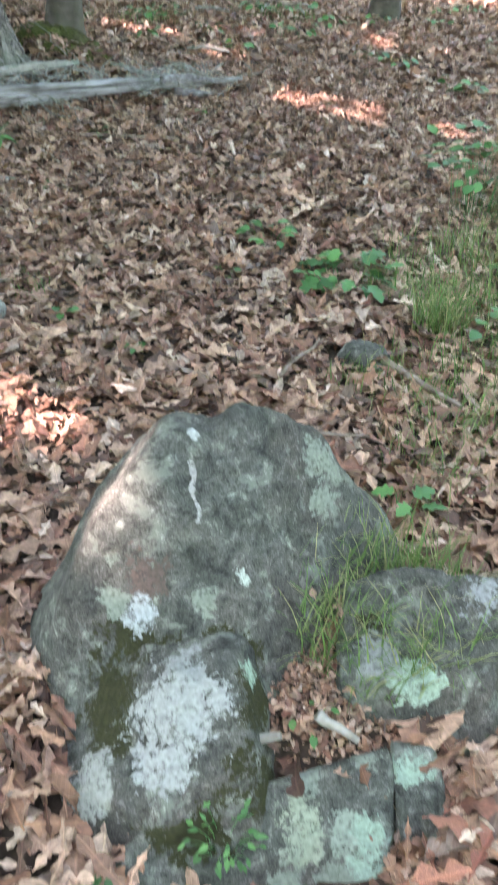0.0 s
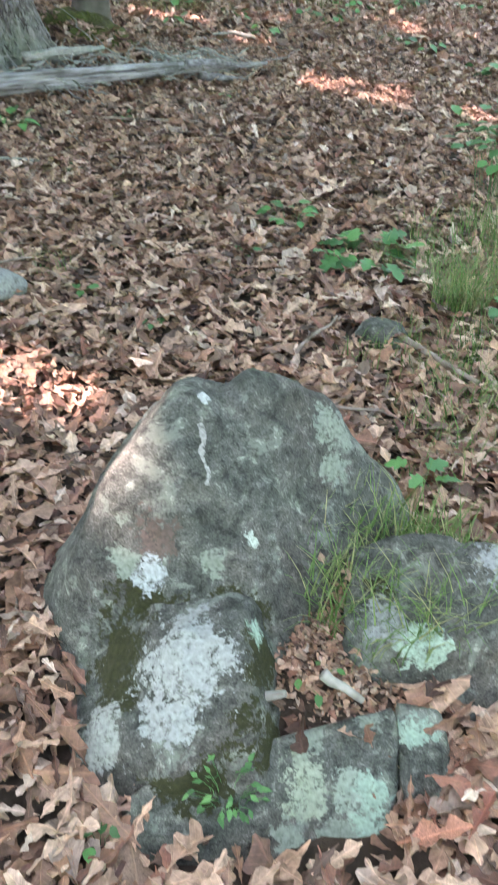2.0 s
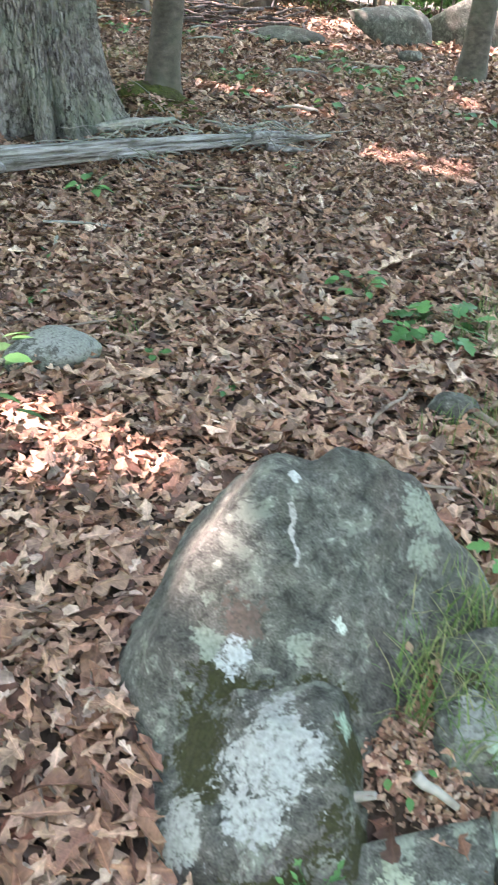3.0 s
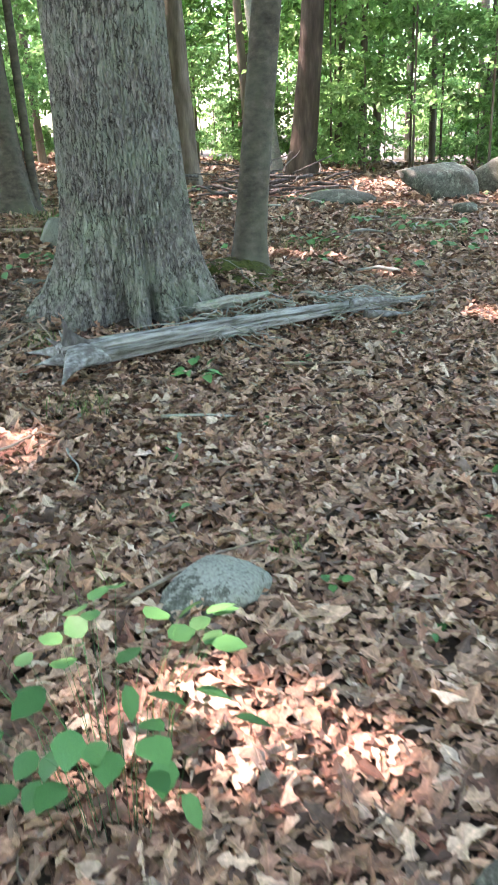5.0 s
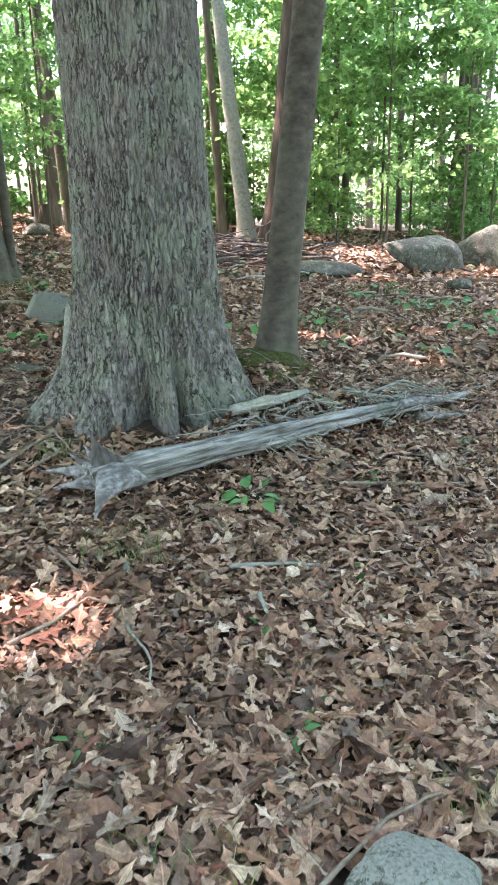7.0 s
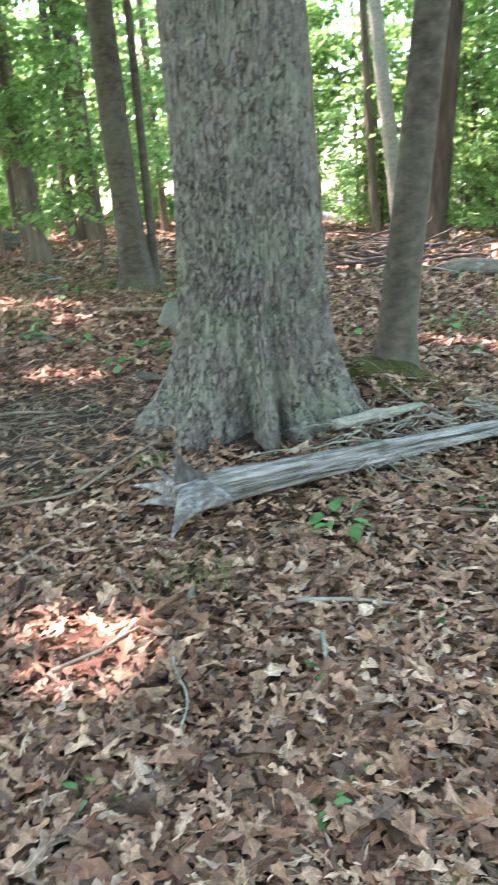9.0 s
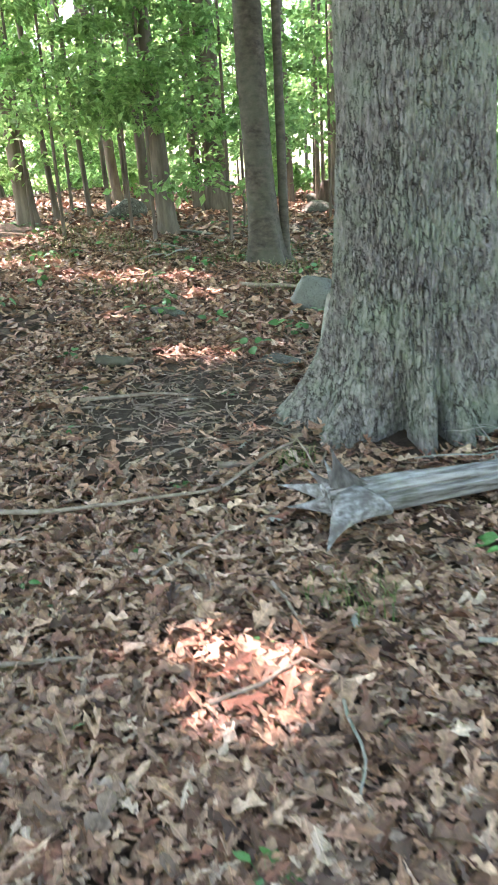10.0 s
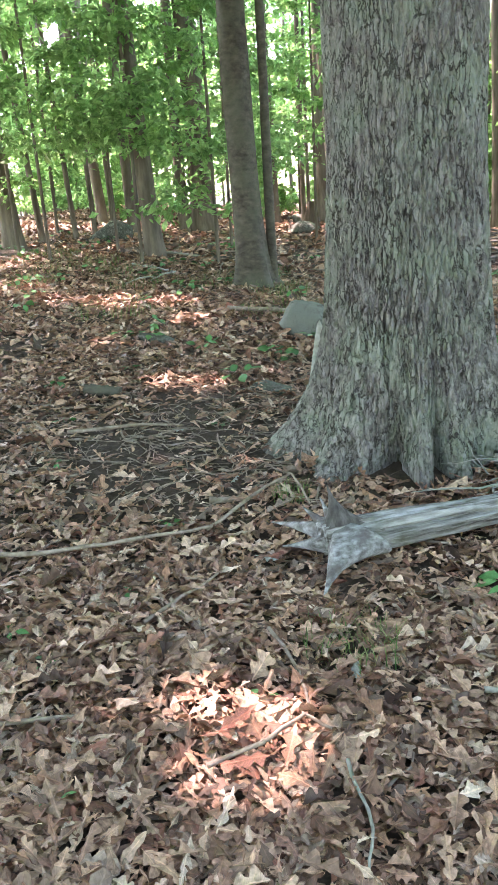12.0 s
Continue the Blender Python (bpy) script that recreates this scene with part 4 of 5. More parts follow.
# ---- fallen leaves ----
def oak_leaf(seed, full=True):
    """A dry lobed leaf one unit long, bent, folded and curled."""
    r = np.random.default_rng(seed)
    n = 13 if full else 5
    t = np.linspace(0, 1, n)
    if full:
        wave = np.cos(2 * math.pi * (r.uniform(2.5, 3.2) * t + r.uniform(0, 1)))
        lobes = 0.70 + 0.36 * np.sign(wave) * np.abs(wave) ** 0.6
        w = r.uniform(0.13, 0.26) * np.clip(np.sin(math.pi * (0.04 + 0.93 * t) ** 1.2), 0, 1) ** 0.55 * lobes + 0.008
        w[:2], w[-1] = (0.012, 0.02), 0.35 * w[-2]
    else:
        w = np.array([0.05, 0.2, 0.24, 0.26, 0.10]) * r.uniform(0.6, 1.3, 5)
    bend, fold, curl, twist = r.normal(-0.4, 1.2), r.uniform(-0.7, 0.7), r.normal(-0.4, 2.6), r.normal(0, 1.3)
    if seed % 3 == 0:
        curl, w = r.choice([-5.0, 4.5]), 0.8 * w      # rolled up from its edges
    verts = []
    for i in range(n):
        for sgn in (-1, 0, 1):
            half = w[i] * (1 + (0.10 * r.normal() if full else 0))
            x, y = t[i] + (0.18 * half if sgn else 0), sgn * half
            z = bend * 0.35 * (t[i] - 0.45) ** 2 + fold * abs(y) * 0.6 + curl * y * y * 1.3 + twist * y * (t[i] - 0.5) * 0.7 + (0.02 * r.normal() if sgn else 0.012 * r.normal())
            verts.append((x - 0.5, y, 0.15 * math.tanh(z / 0.15)))
    faces = []
    for i in range(n - 1):
        for c in (0, 1):
            faces.append((3 * i + c, 3 * i + c + 1, 3 * i + 4 + c, 3 * i + 3 + c))
    return verts, faces


LEAF_SHAPES = [oak_leaf(400 + k) for k in range(24)]
FAR_SHAPES = [oak_leaf(430 + k, False) for k in range(14)]
FOOTPRINTS = [(0.0, 1.33, 0.38, 0.22), (-0.14, 0.88, 0.17, 0.18), (0.08, 0.69, 0.23, 0.12), (0.45, 1.1, 0.22, 0.14), (-1.06, 2.52, 0.16, 0.13), (OAK[0], OAK[1] - 0.03, 0.54, 0.56), (-1.42, 6.66, 0.27, 0.24),
              (-3.72, 8.85, 0.2, 0.17), (0.47, 2.45, 0.08, 0.07), (0.37, 0.78, 0.05, 0.08), (0.20, 0.95, 0.17, 0.15)]


def open_floor(x, y, r, sparse=0.9):
    """Where leaves lie: not in stones or trunks, and few on the bare soil beside the oak."""
    keep = np.ones(len(x), bool)
    for cx, cy, rx, ry in FOOTPRINTS:
        keep &= ((x - cx) / rx) ** 2 + ((y - cy) / ry) ** 2 > 1
    bare = np.exp(-(((x + 3.45) / 1.15) ** 2 + ((y - 5.95) / 1.15) ** 2) ** 1.2 * (0.75 + 0.9 * fbm(x * 2.2, y * 2.2, 0, 3, 21))) + 0.25 * np.exp(-((x + 2.0) / 0.3) ** 2 - ((y - 4.15) / 0.3) ** 2)
    thin = 0.35 * np.clip(fbm(x * 0.8, y * 0.8, 0, 3, 77) * 3, 0, 1)
    return keep & (r.uniform(0, 1, len(x)) > sparse * bare + thin)


def leaf_uv(shape):
    return np.asarray(shape[0])[:, :2] + 0.5


def litter(seed, x0, x1, y0, y1, count, size, shapes, heap=0.035, tilt=0.36, sparse=0.9, fan=False):
    r = np.random.default_rng(seed)
    x, y = r.uniform(x0, x1, count), r.uniform(y0, y1, count)
    keep = open_floor(x, y, r, sparse)
    if fan:
        keep &= (x > -1.9 - 0.88 * np.maximum(y - 1.6, 0)) & (x < 0.85 + 0.26 * y)
    x, y = x[keep], y[keep]
    n = len(x)
    z = ground_z(x, y) + 0.008 + heap * r.uniform(0, 1, n) ** 1.5
    m = turns(r.normal(0, tilt, n), r.normal(0, tilt, n), r.uniform(0, 6.3, n), size * np.clip(r.lognormal(-0.05, 0.34, n), 0.4, 1.9), np.stack([x, y, z], 1))
    m[:, :3, 1] *= r.uniform(0.6, 1.15, n)[:, None]
    which = r.integers(0, len(shapes), n)
    got = [scatter(*shapes[k], m[which == k]) for k in range(len(shapes))]
    verts, faces, uv, base = [], [], [], 0
    for k, (v, f) in enumerate(got):
        verts.append(v)
        uv.append(np.tile(leaf_uv(shapes[k]), (len(v) // len(shapes[k][0]), 1)))
        faces += [tuple(i + base for i in face) for face in f]
        base += len(v)
    return np.concatenate(verts), faces, np.concatenate(uv)


# seed, x0, x1, y0, y1, count, size, shapes, heap, tilt, sparse, fan: whole leaves where the path passes near, fragments and far leaves beyond
for seed, *box, count, size, shapes, heap, tilt, sparse, fan in [
        (1, -5.6, 2.4, 0.05, 7.6, 46000, 0.096, LEAF_SHAPES, 0.05, 0.30, 0.92, True), (6, -1.3, 1.4, 0.0, 2.2, 3800, 0.085, LEAF_SHAPES, 0.05, 0.4, 0.9, False),
        (12, -3.3, -0.9, 2.3, 4.4, 4200, 0.085, LEAF_SHAPES, 0.055, 0.34, 0.9, False),
        (5, -5.6, 2.4, 0.05, 7.6, 24000, 0.05, FAR_SHAPES, 0.045, 0.4, 0.7, True), (10, -5.6, 2.4, 0.05, 7.6, 9000, 0.12, FAR_SHAPES, 0.01, 0.2, 0.97, False),
        (2, -9.5, 4.0, 7.6, 13.0, 36000, 0.09, FAR_SHAPES, 0.05, 0.4, 0.8, False), (3, -15, 7.0, 13.0, 26.0, 24000, 0.14, FAR_SHAPES, 0.05, 0.35, 0.8, False),
        (4, -11, -5.6, 2.5, 7.6, 5000, 0.11, FAR_SHAPES, 0.04, 0.3, 0.8, False), (7, -5.6, 2.3, -5.0, 0.05, 5500, 0.14, FAR_SHAPES, 0.04, 0.25, 0.8, False),
        (8, 2.3, 8.0, -5.0, 13.0, 9000, 0.15, FAR_SHAPES, 0.04, 0.25, 0.8, False), (9, -12.0, -5.6, -5.0, 2.5, 5000, 0.15, FAR_SHAPES, 0.04, 0.25, 0.8, False)]:
    v, f, uv = litter(500 + seed, *box, count, size, shapes, heap, tilt, sparse, fan)
    tagged(new("leaf_litter", mesh_of("leaf_litter", v, f, DEAD_LEAF, True, uv)), "dry brown and tan oak leaves covering the forest floor", "fallen leaves", kind="stuff")

crumbs = np.random.default_rng(77)
n = 1500
cx, cy = crumbs.normal(0.19, 0.10, n), crumbs.normal(0.96, 0.08, n)
m = turns(crumbs.normal(0, 0.5, n), crumbs.normal(0, 0.5, n), crumbs.uniform(0, 6.3, n), crumbs.uniform(0.007, 0.028, n), np.stack([cx, cy, ground_z(cx, cy) + crumbs.uniform(0, 0.02, n)], 1))
v, f = scatter(*FAR_SHAPES[3], m)
tagged(new("leaf_crumbs", mesh_of("leaf_crumbs", v, f, DEAD_LEAF, True, np.tile(leaf_uv(FAR_SHAPES[3]), (n, 1)))), "crumbled brown leaf bits lying between the stones", "leaf crumbs", kind="stuff")


# ---- sticks ----
def stick(label, points, radius, material=None, sides=8, seed=0, group="sticks on the floor"):
    """A stick lying on the leaves; points are x, y and the height over the ground."""
    pts = [(x, y, gz(x, y) + h) for x, y, h in points]
    fine = np.concatenate([bent(a, b, 5, 0.02, 0, seed + i)[:-1] for i, (a, b) in enumerate(zip(pts[:-1], pts[1:]))] + [np.array(pts[-1:])])
    v, f = tube(fine, np.linspace(radius, radius * 0.55, len(fine)), sides, 0.12, seed)
    return tagged(new("stick", mesh_of("stick", v, f, material or STICK)), label, "stick", group)


stick("straight pale lichen-covered stick on leaves", [(-1.54, 3.98, 0.05), (-1.35, 4.03, 0.055), (-1.13, 4.05, 0.05)], 0.010, PALE_STICK, seed=1)
stick("short bleached bit of stick", [(-1.41, 3.80, 0.05), (-1.37, 3.64, 0.05)], 0.011, PALE_STICK, seed=2)
stick("long brown branch lying across the leaves", [(-3.75, 4.05, 0.05), (-3.45, 4.18, 0.06), (-3.19, 4.38, 0.06), (-2.82, 4.70, 0.06)], 0.013, seed=3)
stick("thin forked branch leaning up to the oak root", [(-2.84, 4.68, 0.05), (-2.74, 5.15, 0.07), (-2.62, 5.22, 0.13), (-2.45, 5.0, 0.10)], 0.009, seed=4)
stick("brown twig on the leaves", [(-2.74, 3.92, 0.05), (-2.62, 4.32, 0.06)], 0.009, seed=5)
stick("brown twig on the leaves", [(-2.3, 4.05, 0.05), (-2.12, 3.86, 0.05), (-2.02, 3.68, 0.05)], 0.008, seed=6)
stick("curved twig over a sunlit heap of leaves", [(-2.22, 3.36, 0.05), (-2.10, 3.47, 0.07), (-2.02, 3.62, 0.08), (-1.93, 3.60, 0.07)], 0.008, seed=7)
stick("pale lichened stick among leaves", [(-1.86, 3.52, 0.05), (-1.74, 3.32, 0.05), (-1.72, 3.20, 0.05)], 0.006, PALE_STICK, seed=8)
stick("thin bent twig on the floor", [(-1.15, 4.55, 0.05), (-0.95, 4.28, 0.05), (-0.72, 3.95, 0.05)], 0.007, seed=9)
stick("thin bent twig beside the pale stone", [(-1.3, 2.42, 0.05), (-1.05, 2.72, 0.06), (-0.9, 2.82, 0.06)], 0.007, seed=10)
stick("short piece of branch on bare soil", [(-2.98, 5.0, 0.03), (-2.80, 5.08, 0.03)], 0.02, seed=11)
stick("grey branch on bare soil", [(-4.2, 5.55, 0.04), (-3.85, 5.85, 0.05), (-3.6, 5.95, 0.04)], 0.014, seed=12)
stick("bleached stick lying in the stone's hollow", [(0.01, 0.845, 0.06), (0.10, 0.835, 0.065)], 0.013, PALE_STICK, seed=13)
stick("bleached stick lying in the stone's hollow", [(0.17, 0.865, 0.075), (0.25, 0.845, 0.075)], 0.012, PALE_STICK, seed=14)
stick("bleached stick in the grass tuft", [(0.33, 1.16, 0.12), (0.45, 1.15, 0.13)], 0.009, PALE_STICK, seed=15)
stick("mossy stick lying in grass", [(0.50, 2.42, 0.05), (0.62, 2.28, 0.05), (0.75, 2.12, 0.05)], 0.014, seed=16)
stick("fallen twig behind the boulder", [(0.05, 1.95, 0.05), (0.42, 1.92, 0.05)], 0.008, seed=17)
stick("thin stick on the leaves", [(0.15, 2.25, 0.05), (0.30, 2.5, 0.06)], 0.008, seed=18)
stick("thin twig by the log", [(-1.0, 4.95, 0.05), (-0.4, 4.98, 0.05)], 0.009, seed=19)
stick("grey dead branch by the log", [(-0.75, 6.5, 0.06), (-0.5, 6.7, 0.14), (-0.3, 6.75, 0.06)], 0.012, PALE_STICK, seed=20)
stick("grey dead branch by the log", [(-0.95, 6.35, 0.08), (-0.6, 6.42, 0.06), (-0.35, 6.6, 0.05)], 0.014, PALE_STICK, seed=21)
stick("pale stick on the leaves", [(-2.9, 3.25, 0.05), (-2.65, 3.4, 0.05)], 0.010, seed=22)
stick("dry branch on the far floor", [(-7.5, 12.0, 0.06), (-6.6, 11.6, 0.06)], 0.02, PALE_STICK, seed=23)
stick("dry branch on the far floor", [(-9.0, 12.6, 0.06), (-8.4, 12.0, 0.06)], 0.02, seed=24)
stick("fallen branch by the pale rock", [(-4.9, 9.6, 0.05), (-3.9, 9.7, 0.06)], 0.03, seed=25)
far = np.random.default_rng(64)
for k in range(26):
    x, y, a, n = far.uniform(-9.5, 1.0), far.uniform(7.6, 14.5), far.uniform(0, 6.3), far.uniform(0.35, 1.1)
    if math.hypot(x + 5.3, y - 11.4) > 1.0:
        stick("grey dead branch on the far floor", [(x, y, 0.06), (x + 0.5 * n * math.cos(a), y + 0.5 * n * math.sin(a), 0.09), (x + n * math.cos(a), y + n * math.sin(a), 0.06)], float(far.uniform(0.009, 0.022)), PALE_STICK if k % 3 else STICK, seed=30 + k)
twigs = []
r = np.random.default_rng(91)
for k in range(1250):
    if k % 3:
        x, y = r.normal(-3.4, 0.75), r.normal(5.7, 0.75)
    else:
        x, y = r.uniform(-5.0, 1.6), r.uniform(0.6, 7.5)
    if math.hypot(x - OAK[0], y - OAK[1]) < 0.6 or (abs(x - 0.1) < 0.5 and 0.6 < y < 1.5):
        continue
    a, n = r.uniform(0, 6.3), r.uniform(0.05, 0.26)
    p, q = (x, y, gz(x, y) + 0.02), (x + n * math.cos(a), y + n * math.sin(a), gz(x + n * math.cos(a), y + n * math.sin(a)) + r.uniform(0.015, 0.05))
    twigs.append(tube(bent(p, q, 4, 0.06, 0, k), np.linspace(1, 0.5, 4) * r.lognormal(-5.65, 0.45), 4))
tagged(new("twigs", mesh_of("twigs", *join(twigs), STICK)), "thin dry twigs strewn over soil and leaves", "twigs", kind="stuff")
tangle = []
for k in range(150):
    u = r.uniform(0.3, 0.95)
    x, y, a, n = -2.27 + 2.25 * u + r.normal(0, 0.10), 4.62 + 2.06 * u + 0.10 + r.normal(0, 0.16), r.uniform(0, 6.3), r.uniform(0.12, 0.5)
    ex, ey = x + n * math.cos(a), y + n * math.sin(a)
    p, q = (x, y, gz(x, y) + r.uniform(0.03, 0.2)), (ex, ey, gz(ex, ey) + r.uniform(0.03, 0.16))
    tangle.append(tube(bent(p, q, 6, 0.08, 0, 900 + k), np.linspace(1, 0.4, 6) * r.uniform(0.003, 0.008), 5))
tagged(new("dead_twigs", mesh_of("dead_twigs", *join(tangle), PALE_STICK)), "grey leafless twigs tangled round the fallen log", "twigs", kind="stuff")
pile = []
for k in range(85):
    x, y, a, n = r.normal(-2.0, 0.95), r.normal(15.3, 0.4), r.uniform(0, 6.3), r.uniform(0.4, 1.2)
    z = gz(x, y) + r.uniform(0.03, 0.45)
    pile.append(tube(bent((x, y, z), (x + n * math.cos(a), y + n * math.sin(a), max(z + r.normal(0, 0.15), gz(x, y))), 5, 0.06, 0, k), np.linspace(1, 0.4, 5) * r.uniform(0.01, 0.04), 5))
tagged(new("brush_pile", mesh_of("brush_pile", *join(pile), SPIKE_WOOD)), "tangled heap of dead grey branches", "brush pile", kind="stuff")
stump = trunk_tube(0, 0, 0.17, 0.62, (0.1, 0), 14, 12, 0.4, 6, 0.12)
ob = new("tree_stump", mesh_of("tree_stump", *stump, DEAD_BARK))
ob.location = (-6.9, 18.75, gz(-6.9, 18.75))
tagged(ob, "rotten red-brown stump beside a pale rock", "stump")


# ---- green plants ----
def leaf_mesh(name, shape, size, material):
    return mesh_of(name, np.asarray(shape[0]) * size, shape[1], material)


ROUND = ([(0, 0, 0), (0.14, 0.26, 0.03), (0.42, 0.40, 0.05), (0.75, 0.26, 0.02), (1.0, 0, -0.08), (0.75, -0.26, 0.02), (0.42, -0.40, 0.05), (0.14, -0.26, 0.03), (0.45, 0, 0)],
         [(8, i, (i + 1) % 8) for i in range(8)][::-1])
LOBED = ([(0, 0, 0), (0.10, 0.30, 0.03), (0.22, 0.20, 0.02), (0.45, 0.48, 0.02), (0.52, 0.22, 0.02), (0.72, 0.26, 0.0), (1.0, 0, -0.1), (0.72, -0.26, 0.0), (0.52, -0.22, 0.02), (0.45, -0.48, 0.02), (0.22, -0.20, 0.02), (0.10, -0.30, 0.03), (0.42, 0, -0.02)],
         [(12, (i + 1) % 12, i) for i in range(12)])
ROUND_LEAF, LOBED_LEAF, LONG_LEAF = leaf_mesh("leaf", ROUND, 1, GREEN_LEAF), leaf_mesh("leaf", LOBED, 1, GREEN_LEAF), leaf_mesh("leaf", BLADE, 1, GREEN_LEAF)


def plant(name, label, x, y, leaves, size, height, spread, seed, kind_of_leaf, group="seedlings", base=None):
    """A small plant: a stem and single leaves on it."""
    r = np.random.default_rng(seed)
    z = gz(x, y) if base is None else base
    ob = thing(name, (x, y, z), label, "plant", group)
    for k in range(leaves):
        a, u = 2.4 * k + r.uniform(-0.5, 0.5), r.uniform(0.35, 1.0)
        d = np.array([spread * u * math.cos(a), spread * u * math.sin(a), height * r.uniform(0.6, 1.0)])
        part("stem", mesh_of("stem", *tube([(0.45 * d[0], 0.45 * d[1], -0.01), (0.6 * d[0], 0.6 * d[1], 0.6 * d[2]), d], [0.0011, 0.0008, 0.0005], 4), GREEN_LEAF), ob)
        leaf = part("leaf", kind_of_leaf, ob)
        leaf.location, leaf.rotation_euler = d, (r.normal(0, 0.3), r.normal(0.1, 0.3), a + r.normal(0, 0.4))
        leaf.scale = (size * r.uniform(0.75, 1.2),) * 3
    return ob


plant("shrub", "small leafy shrub with rounded green leaves", -1.12, 1.70, 44, 0.075, 0.44, 0.29, 1, ROUND_LEAF, "")
plant("shrub", "low green plant with broad lobed leaves", 0.46, 3.12, 30, 0.095, 0.10, 0.20, 2, LOBED_LEAF, "")
plant("shrub", "sprawling green plant with small leaves", 0.14, 3.45, 14, 0.06, 0.13, 0.12, 3, ROUND_LEAF, "")
plant("shrub", "green plant with rounded leaves in the grass", 1.02, 2.62, 16, 0.07, 0.16, 0.16, 4, ROUND_LEAF, "")
plant("shrub", "leafy green bush at the clearing's side", 1.28, 4.1, 80, 0.075, 0.45, 0.33, 5, ROUND_LEAF, "")
plant("fern", "small green fern beside the log", -1.50, 4.68, 12, 0.10, 0.09, 0.12, 6, LONG_LEAF, "")
SEEDLINGS = [(-0.66, 2.62, 5, 0.045, 0.05), (-0.37, 2.40, 4, 0.04, 0.05), (-1.27, 3.03, 4, 0.05, 0.06), (-1.22, 3.18, 3, 0.045, 0.05), (-2.91, 4.09, 5, 0.04, 0.05), (-3.16, 3.69, 4, 0.05, 0.06), (-2.19, 3.70, 4, 0.04, 0.05), (-3.06, 4.72, 4, 0.05, 0.05),
             (-3.99, 5.08, 4, 0.06, 0.05), (-3.39, 6.05, 5, 0.045, 0.07), (-4.36, 5.74, 4, 0.06, 0.06), (-2.95, 3.6, 4, 0.04, 0.05), (-0.06, 1.70, 5, 0.05, 0.05), (0.48, 1.60, 4, 0.065, 0.10), (0.7, 0.86, 4, 0.06, 0.08), (-0.22, 0.60, 4, 0.032, 0.05),
             (-0.35, 0.38, 5, 0.034, 0.05), (-0.05, 3.1, 3, 0.05, 0.05), (-1.0, 4.04, 4, 0.05, 0.05), (-0.9, 5.0, 4, 0.05, 0.07), (-4.6, 7.0, 4, 0.07, 0.08), (-4.9, 6.4, 4, 0.07, 0.06), (-0.3, 5.6, 4, 0.05, 0.09), (-1.85, 2.9, 5, 0.06, 0.08), (0.2, 0.4, 3, 0.04, 0.04),
             (1.2, 3.3, 4, 0.07, 0.1), (-5.2, 7.9, 5, 0.08, 0.1), (-3.6, 7.8, 4, 0.08, 0.08), (-1.38, 3.6, 3, 0.05, 0.05), (-2.55, 3.1, 4, 0.05, 0.05), (-0.5, 6.4, 3, 0.05, 0.12)]
for k, (x, y, n, s, h) in enumerate(SEEDLINGS):
    plant("seedling", "tiny green seedling poking through dead leaves", x, y, n, s, h, s * 0.7, 40 + k, (ROUND_LEAF, LOBED_LEAF, LONG_LEAF)[k % 3])
plant("seedling", "small feathery green plant on the stones", 0.0, 0.68, 46, 0.02, 0.075, 0.07, 90, LONG_LEAF, base=0.06)
plant("seedling", "small round-leaved plant in the stones' hollow", 0.12, 0.93, 12, 0.024, 0.05, 0.09, 91, ROUND_LEAF, base=0.10)
for k in range(130):
    x, y = r.uniform(-11, 3.2), r.uniform(6.9, 16)
    if math.hypot(x - OAK[0], y - OAK[1]) > 1.5 and math.hypot(x + 1.4, y - 6.7) > 1:
        plant("seedling", "low green plant among far leaves", float(x), float(y), 7, 0.09, 0.14, 0.14, 120 + k, ROUND_LEAF)


def grass_tuft(label, x, y, blades, length, spread, seed, base=None):
    r = np.random.default_rng(seed)
    z0 = gz(x, y) if base is None else base
    verts, faces = [], []
    for b in range(blades):
        a, q, n = r.uniform(0, 6.3), spread * math.sqrt(r.uniform(0, 1)), length * r.uniform(0.45, 1.1)
        ox, oy = q * math.cos(a), q * math.sin(a)
        way, droop, wid = r.uniform(0, 6.3), r.uniform(0.25, 1.0), r.uniform(0.0014, 0.0034)
        base_i = len(verts)
        for s in (0, 0.35, 0.7, 1.0):
            out = n * droop * s * s * 0.8
            cx, cy, cz = ox + out * math.cos(way), oy + out * math.sin(way), n * s * (1 - 0.45 * droop * s)
            w = wid * (1 - s) + 0.0003
            verts += [(cx - w * math.sin(way), cy + w * math.cos(way), cz), (cx + w * math.sin(way), cy - w * math.cos(way), cz)]
        faces += [(base_i + 2 * i, base_i + 2 * i + 1, base_i + 2 * i + 3, base_i + 2 * i + 2) for i in range(3)]
    ob = new("grass_tuft", mesh_of("grass_tuft", verts, faces, GRASS))
    ob.location = (x, y, z0)
    return tagged(ob, label, "grass", "grass tufts", "stuff")


grass_tuft("tuft of thin green grass growing between stones", 0.33, 1.16, 800, 0.21, 0.22, 1, 0.12)
grass_tuft("upright tuft of green grass", 0.80, 2.75, 260, 0.28, 0.11, 2)
grass_tuft("sparse grass among leaves", 0.62, 2.35, 120, 0.16, 0.18, 3)
grass_tuft("sparse grass among leaves", 0.78, 2.05, 110, 0.16, 0.18, 4)
grass_tuft("flattened grass among dead leaves", -2.0, 4.12, 160, 0.13, 0.20, 5)
grass_tuft("little grass at the oak's foot", -2.62, 5.2, 90, 0.12, 0.10, 6)
grass_tuft("sparse grass beside the shrub", -1.55, 2.5, 60, 0.14, 0.2, 7)
grass_tuft("sparse grass behind the pale stone", -0.85, 2.85, 70, 0.10, 0.10, 8)
grass_tuft("grass in the clearing", -4.9, 11.0, 260, 0.22, 0.5, 9)
grass_tuft("grass in the clearing", -8.5, 11.5, 320, 0.25, 1.0, 10)
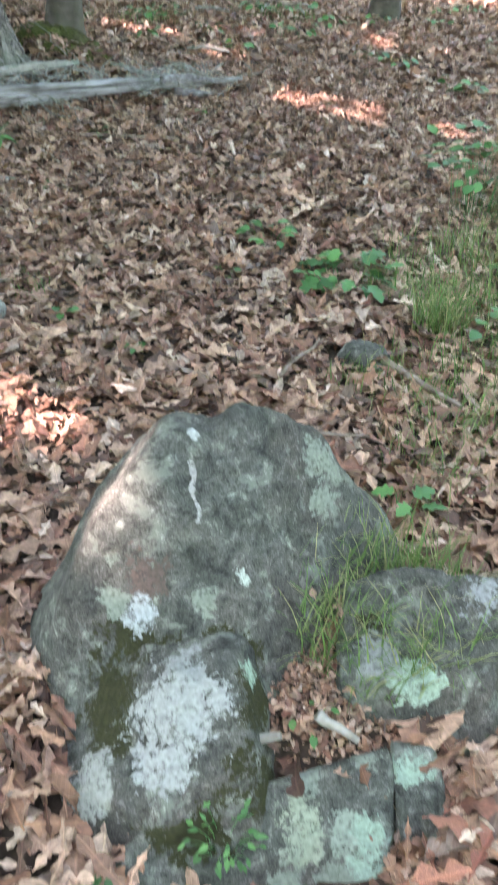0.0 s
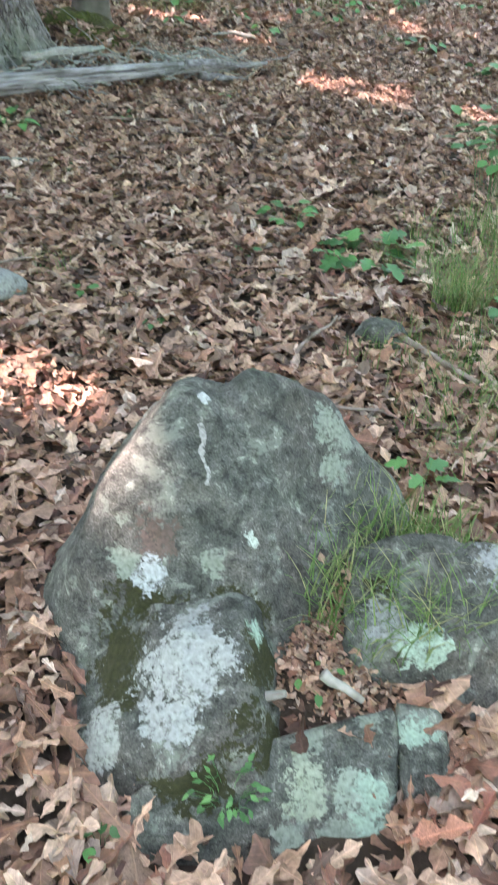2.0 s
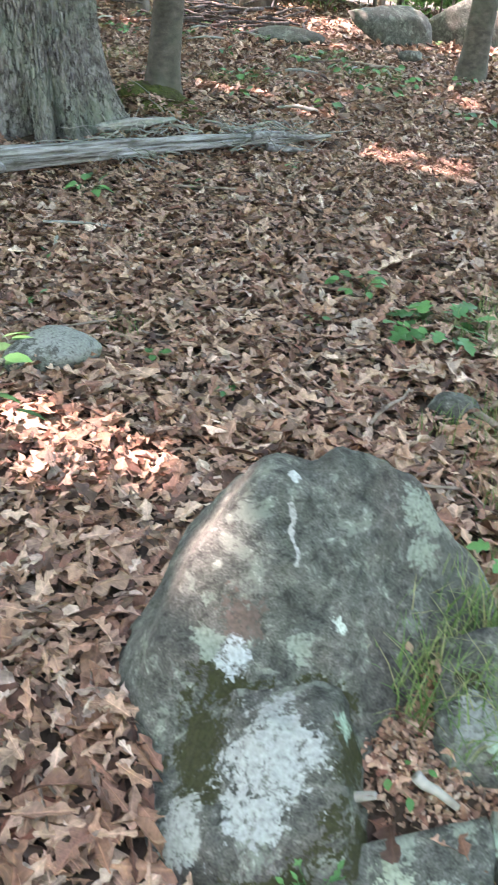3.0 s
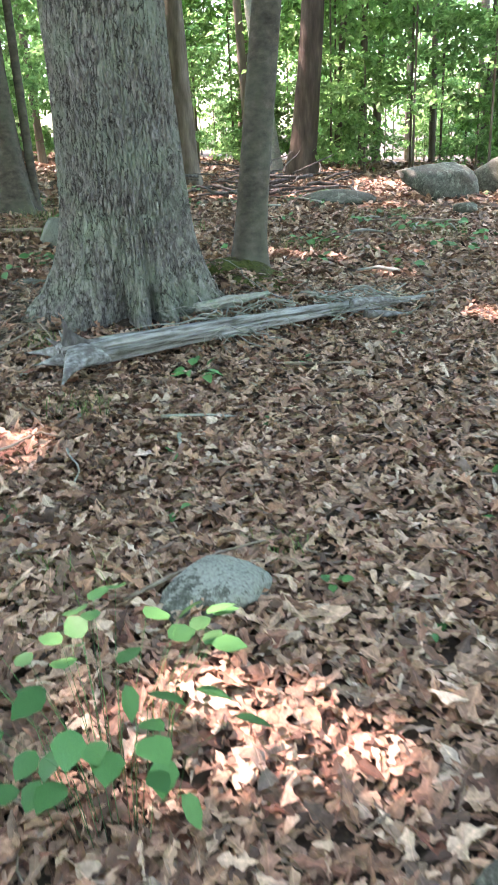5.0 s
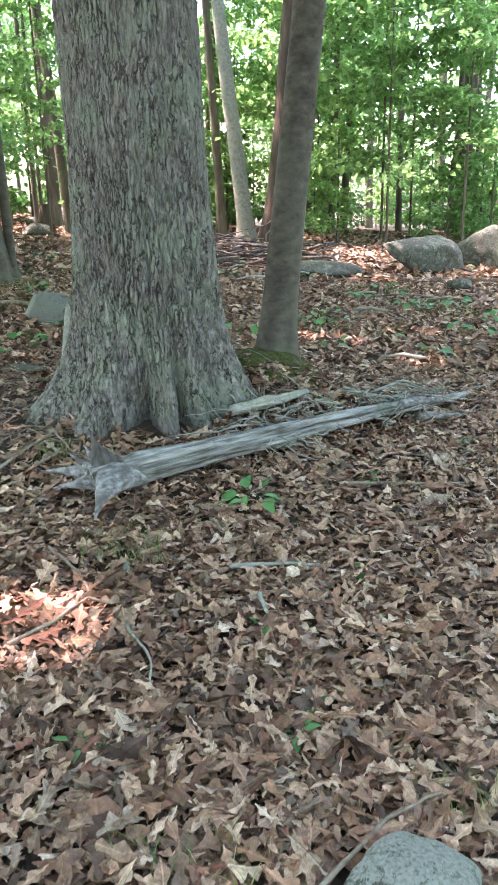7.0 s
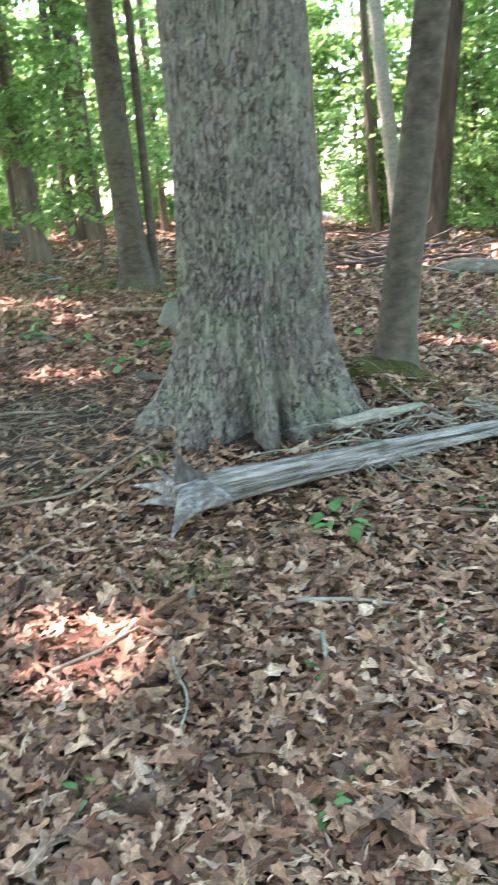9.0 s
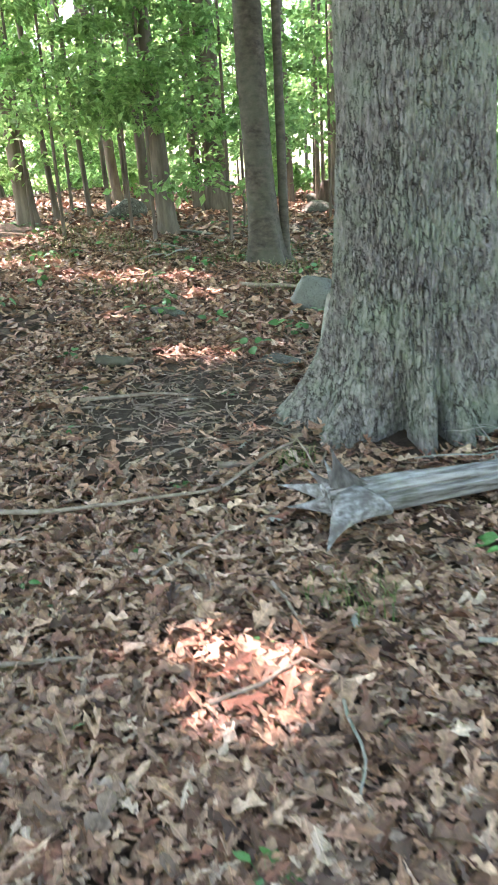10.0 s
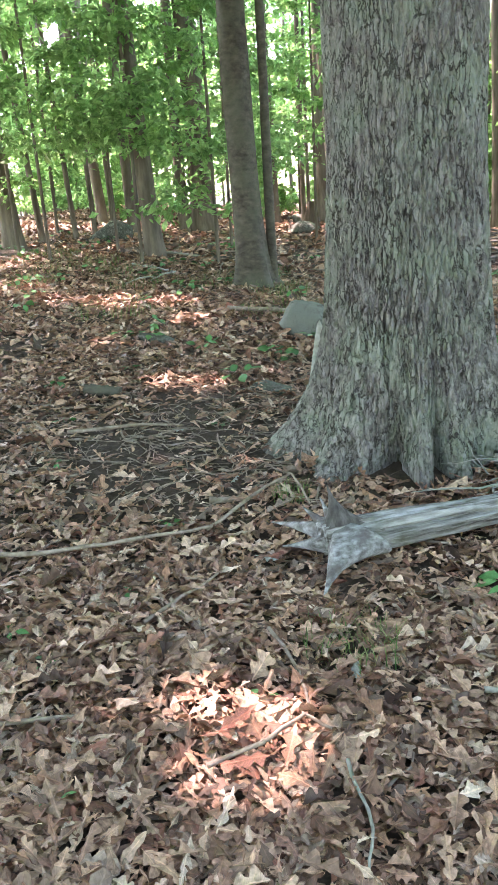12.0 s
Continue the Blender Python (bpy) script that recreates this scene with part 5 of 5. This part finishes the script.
grass_tuft("grass in the clearing", -1.2, 9.3, 160, 0.2, 0.5, 11)
for k, (x, y, n, length, spread) in enumerate([(0.95, 2.40, 200, 0.2, 0.25), (1.05, 2.95, 240, 0.26, 0.25), (0.62, 2.0, 120, 0.16, 0.2), (1.1, 2.05, 160, 0.2, 0.25), (0.7, 3.1, 150, 0.2, 0.2), (1.2, 3.5, 220, 0.28, 0.25), (0.55, 1.75, 90, 0.14, 0.15), (0.9, 3.5, 140, 0.2, 0.25)]):
    grass_tuft("thin grass growing up through dead leaves", x, y, n, length, spread, 20 + k)
for k, (x, y) in enumerate([(-6.6, 10.6), (-7.4, 11.4), (-5.9, 11.2), (-5.6, 12.2), (-9.3, 12.4), (-4.4, 9.9), (-6.0, 8.9), (-8.0, 10.0), (-3.9, 12.6), (-2.9, 10.4), (0.3, 10.6), (-0.2, 12.2)]):
    grass_tuft("sparse green grass on the far floor", x, y, 200, 0.2, 0.55, 40 + k)
grass_tuft("grass at the small stone", 0.40, 2.28, 60, 0.12, 0.1, 12)

# ---- single leaves lying nearest the path ----
leaf_meshes = [mesh_of("leaf", np.asarray(v), f, DEAD_LEAF, True, leaf_uv((v, f))) for v, f in LEAF_SHAPES]
red_meshes = [mesh_of("leaf", np.asarray(v), f, RED_LEAF, True, leaf_uv((v, f))) for v, f in LEAF_SHAPES[:4]]
r = np.random.default_rng(95)


def lay_leaf(mesh, x, y, h, size, tilt=0.22, flat=None):
    ob = part("leaf", mesh, ground)
    ob.location = (x, y, gz(x, y) + h)
    ob.rotation_euler = (r.normal(0, tilt), r.normal(0, tilt), r.uniform(0, 6.3))
    ob.scale = (size, size * r.uniform(0.8, 1.25), size)
    return ob


placed = 0
while placed < 280:
    x, y = (r.uniform(-3.0, -1.2), r.uniform(2.7, 4.0)) if placed % 2 else (r.uniform(-0.7, 0.9), r.uniform(0.1, 1.9))
    if any(((x - cx) / rx) ** 2 + ((y - cy) / ry) ** 2 < 1 for cx, cy, rx, ry in FOOTPRINTS):
        continue
    lay_leaf(leaf_meshes[placed % 24], x, y, 0.025 + 0.035 * r.uniform(), 0.095 * r.uniform(0.6, 1.3))
    placed += 1
for x, y, s in [(-2.2, 3.55, 0.16), (-2.22, 3.48, 0.15), (-2.12, 3.40, 0.14), (-2.02, 3.5, 0.15), (0.42, 0.72, 0.13), (0.36, 0.62, 0.15), (0.45, 0.66, 0.12)]:
    lay_leaf(red_meshes[int(r.integers(0, 4))], x, y, 0.07, s, 0.25)
# leaves caught on the stones
for x, y, z, s in [(0.17, 1.17, 0.22, 0.10), (0.24, 1.13, 0.2, 0.09), (-0.40, 1.02, 0.10, 0.11), (0.24, 0.96, 0.16, 0.09), (0.15, 0.98, 0.13, 0.09), (0.10, 0.95, 0.13, 0.08), (0.28, 0.98, 0.15, 0.08), (0.12, 0.82, 0.1, 0.07), (0.22, 1.08, 0.17, 0.08), (0.33, 1.04, 0.17, 0.08), (0.08, 0.98, 0.14, 0.07), (0.2, 0.92, 0.13, 0.07), (-0.06, 1.62, 0.12, 0.13), (0.05, 0.93, 0.13, 0.08)]:
    ob = part("leaf", leaf_meshes[int(r.integers(0, 12))], ground)
    ob.location, ob.rotation_euler, ob.scale = (x, y, z), (r.normal(0, 0.3), r.normal(0, 0.3), r.uniform(0, 6.3)), (0.8 * s,) * 3
scrap = mesh_of("leaf", np.asarray(LEAF_SHAPES[5][0]), LEAF_SHAPES[5][1], PALE_STICK)
for x, y, size in [(-3.59, 5.87, 0.11), (-2.95, 5.25, 0.10), (-1.95, 3.95, 0.10), (-2.5, 4.55, 0.11)]:
    lay_leaf(scrap, x, y, 0.045, size, 0.15)
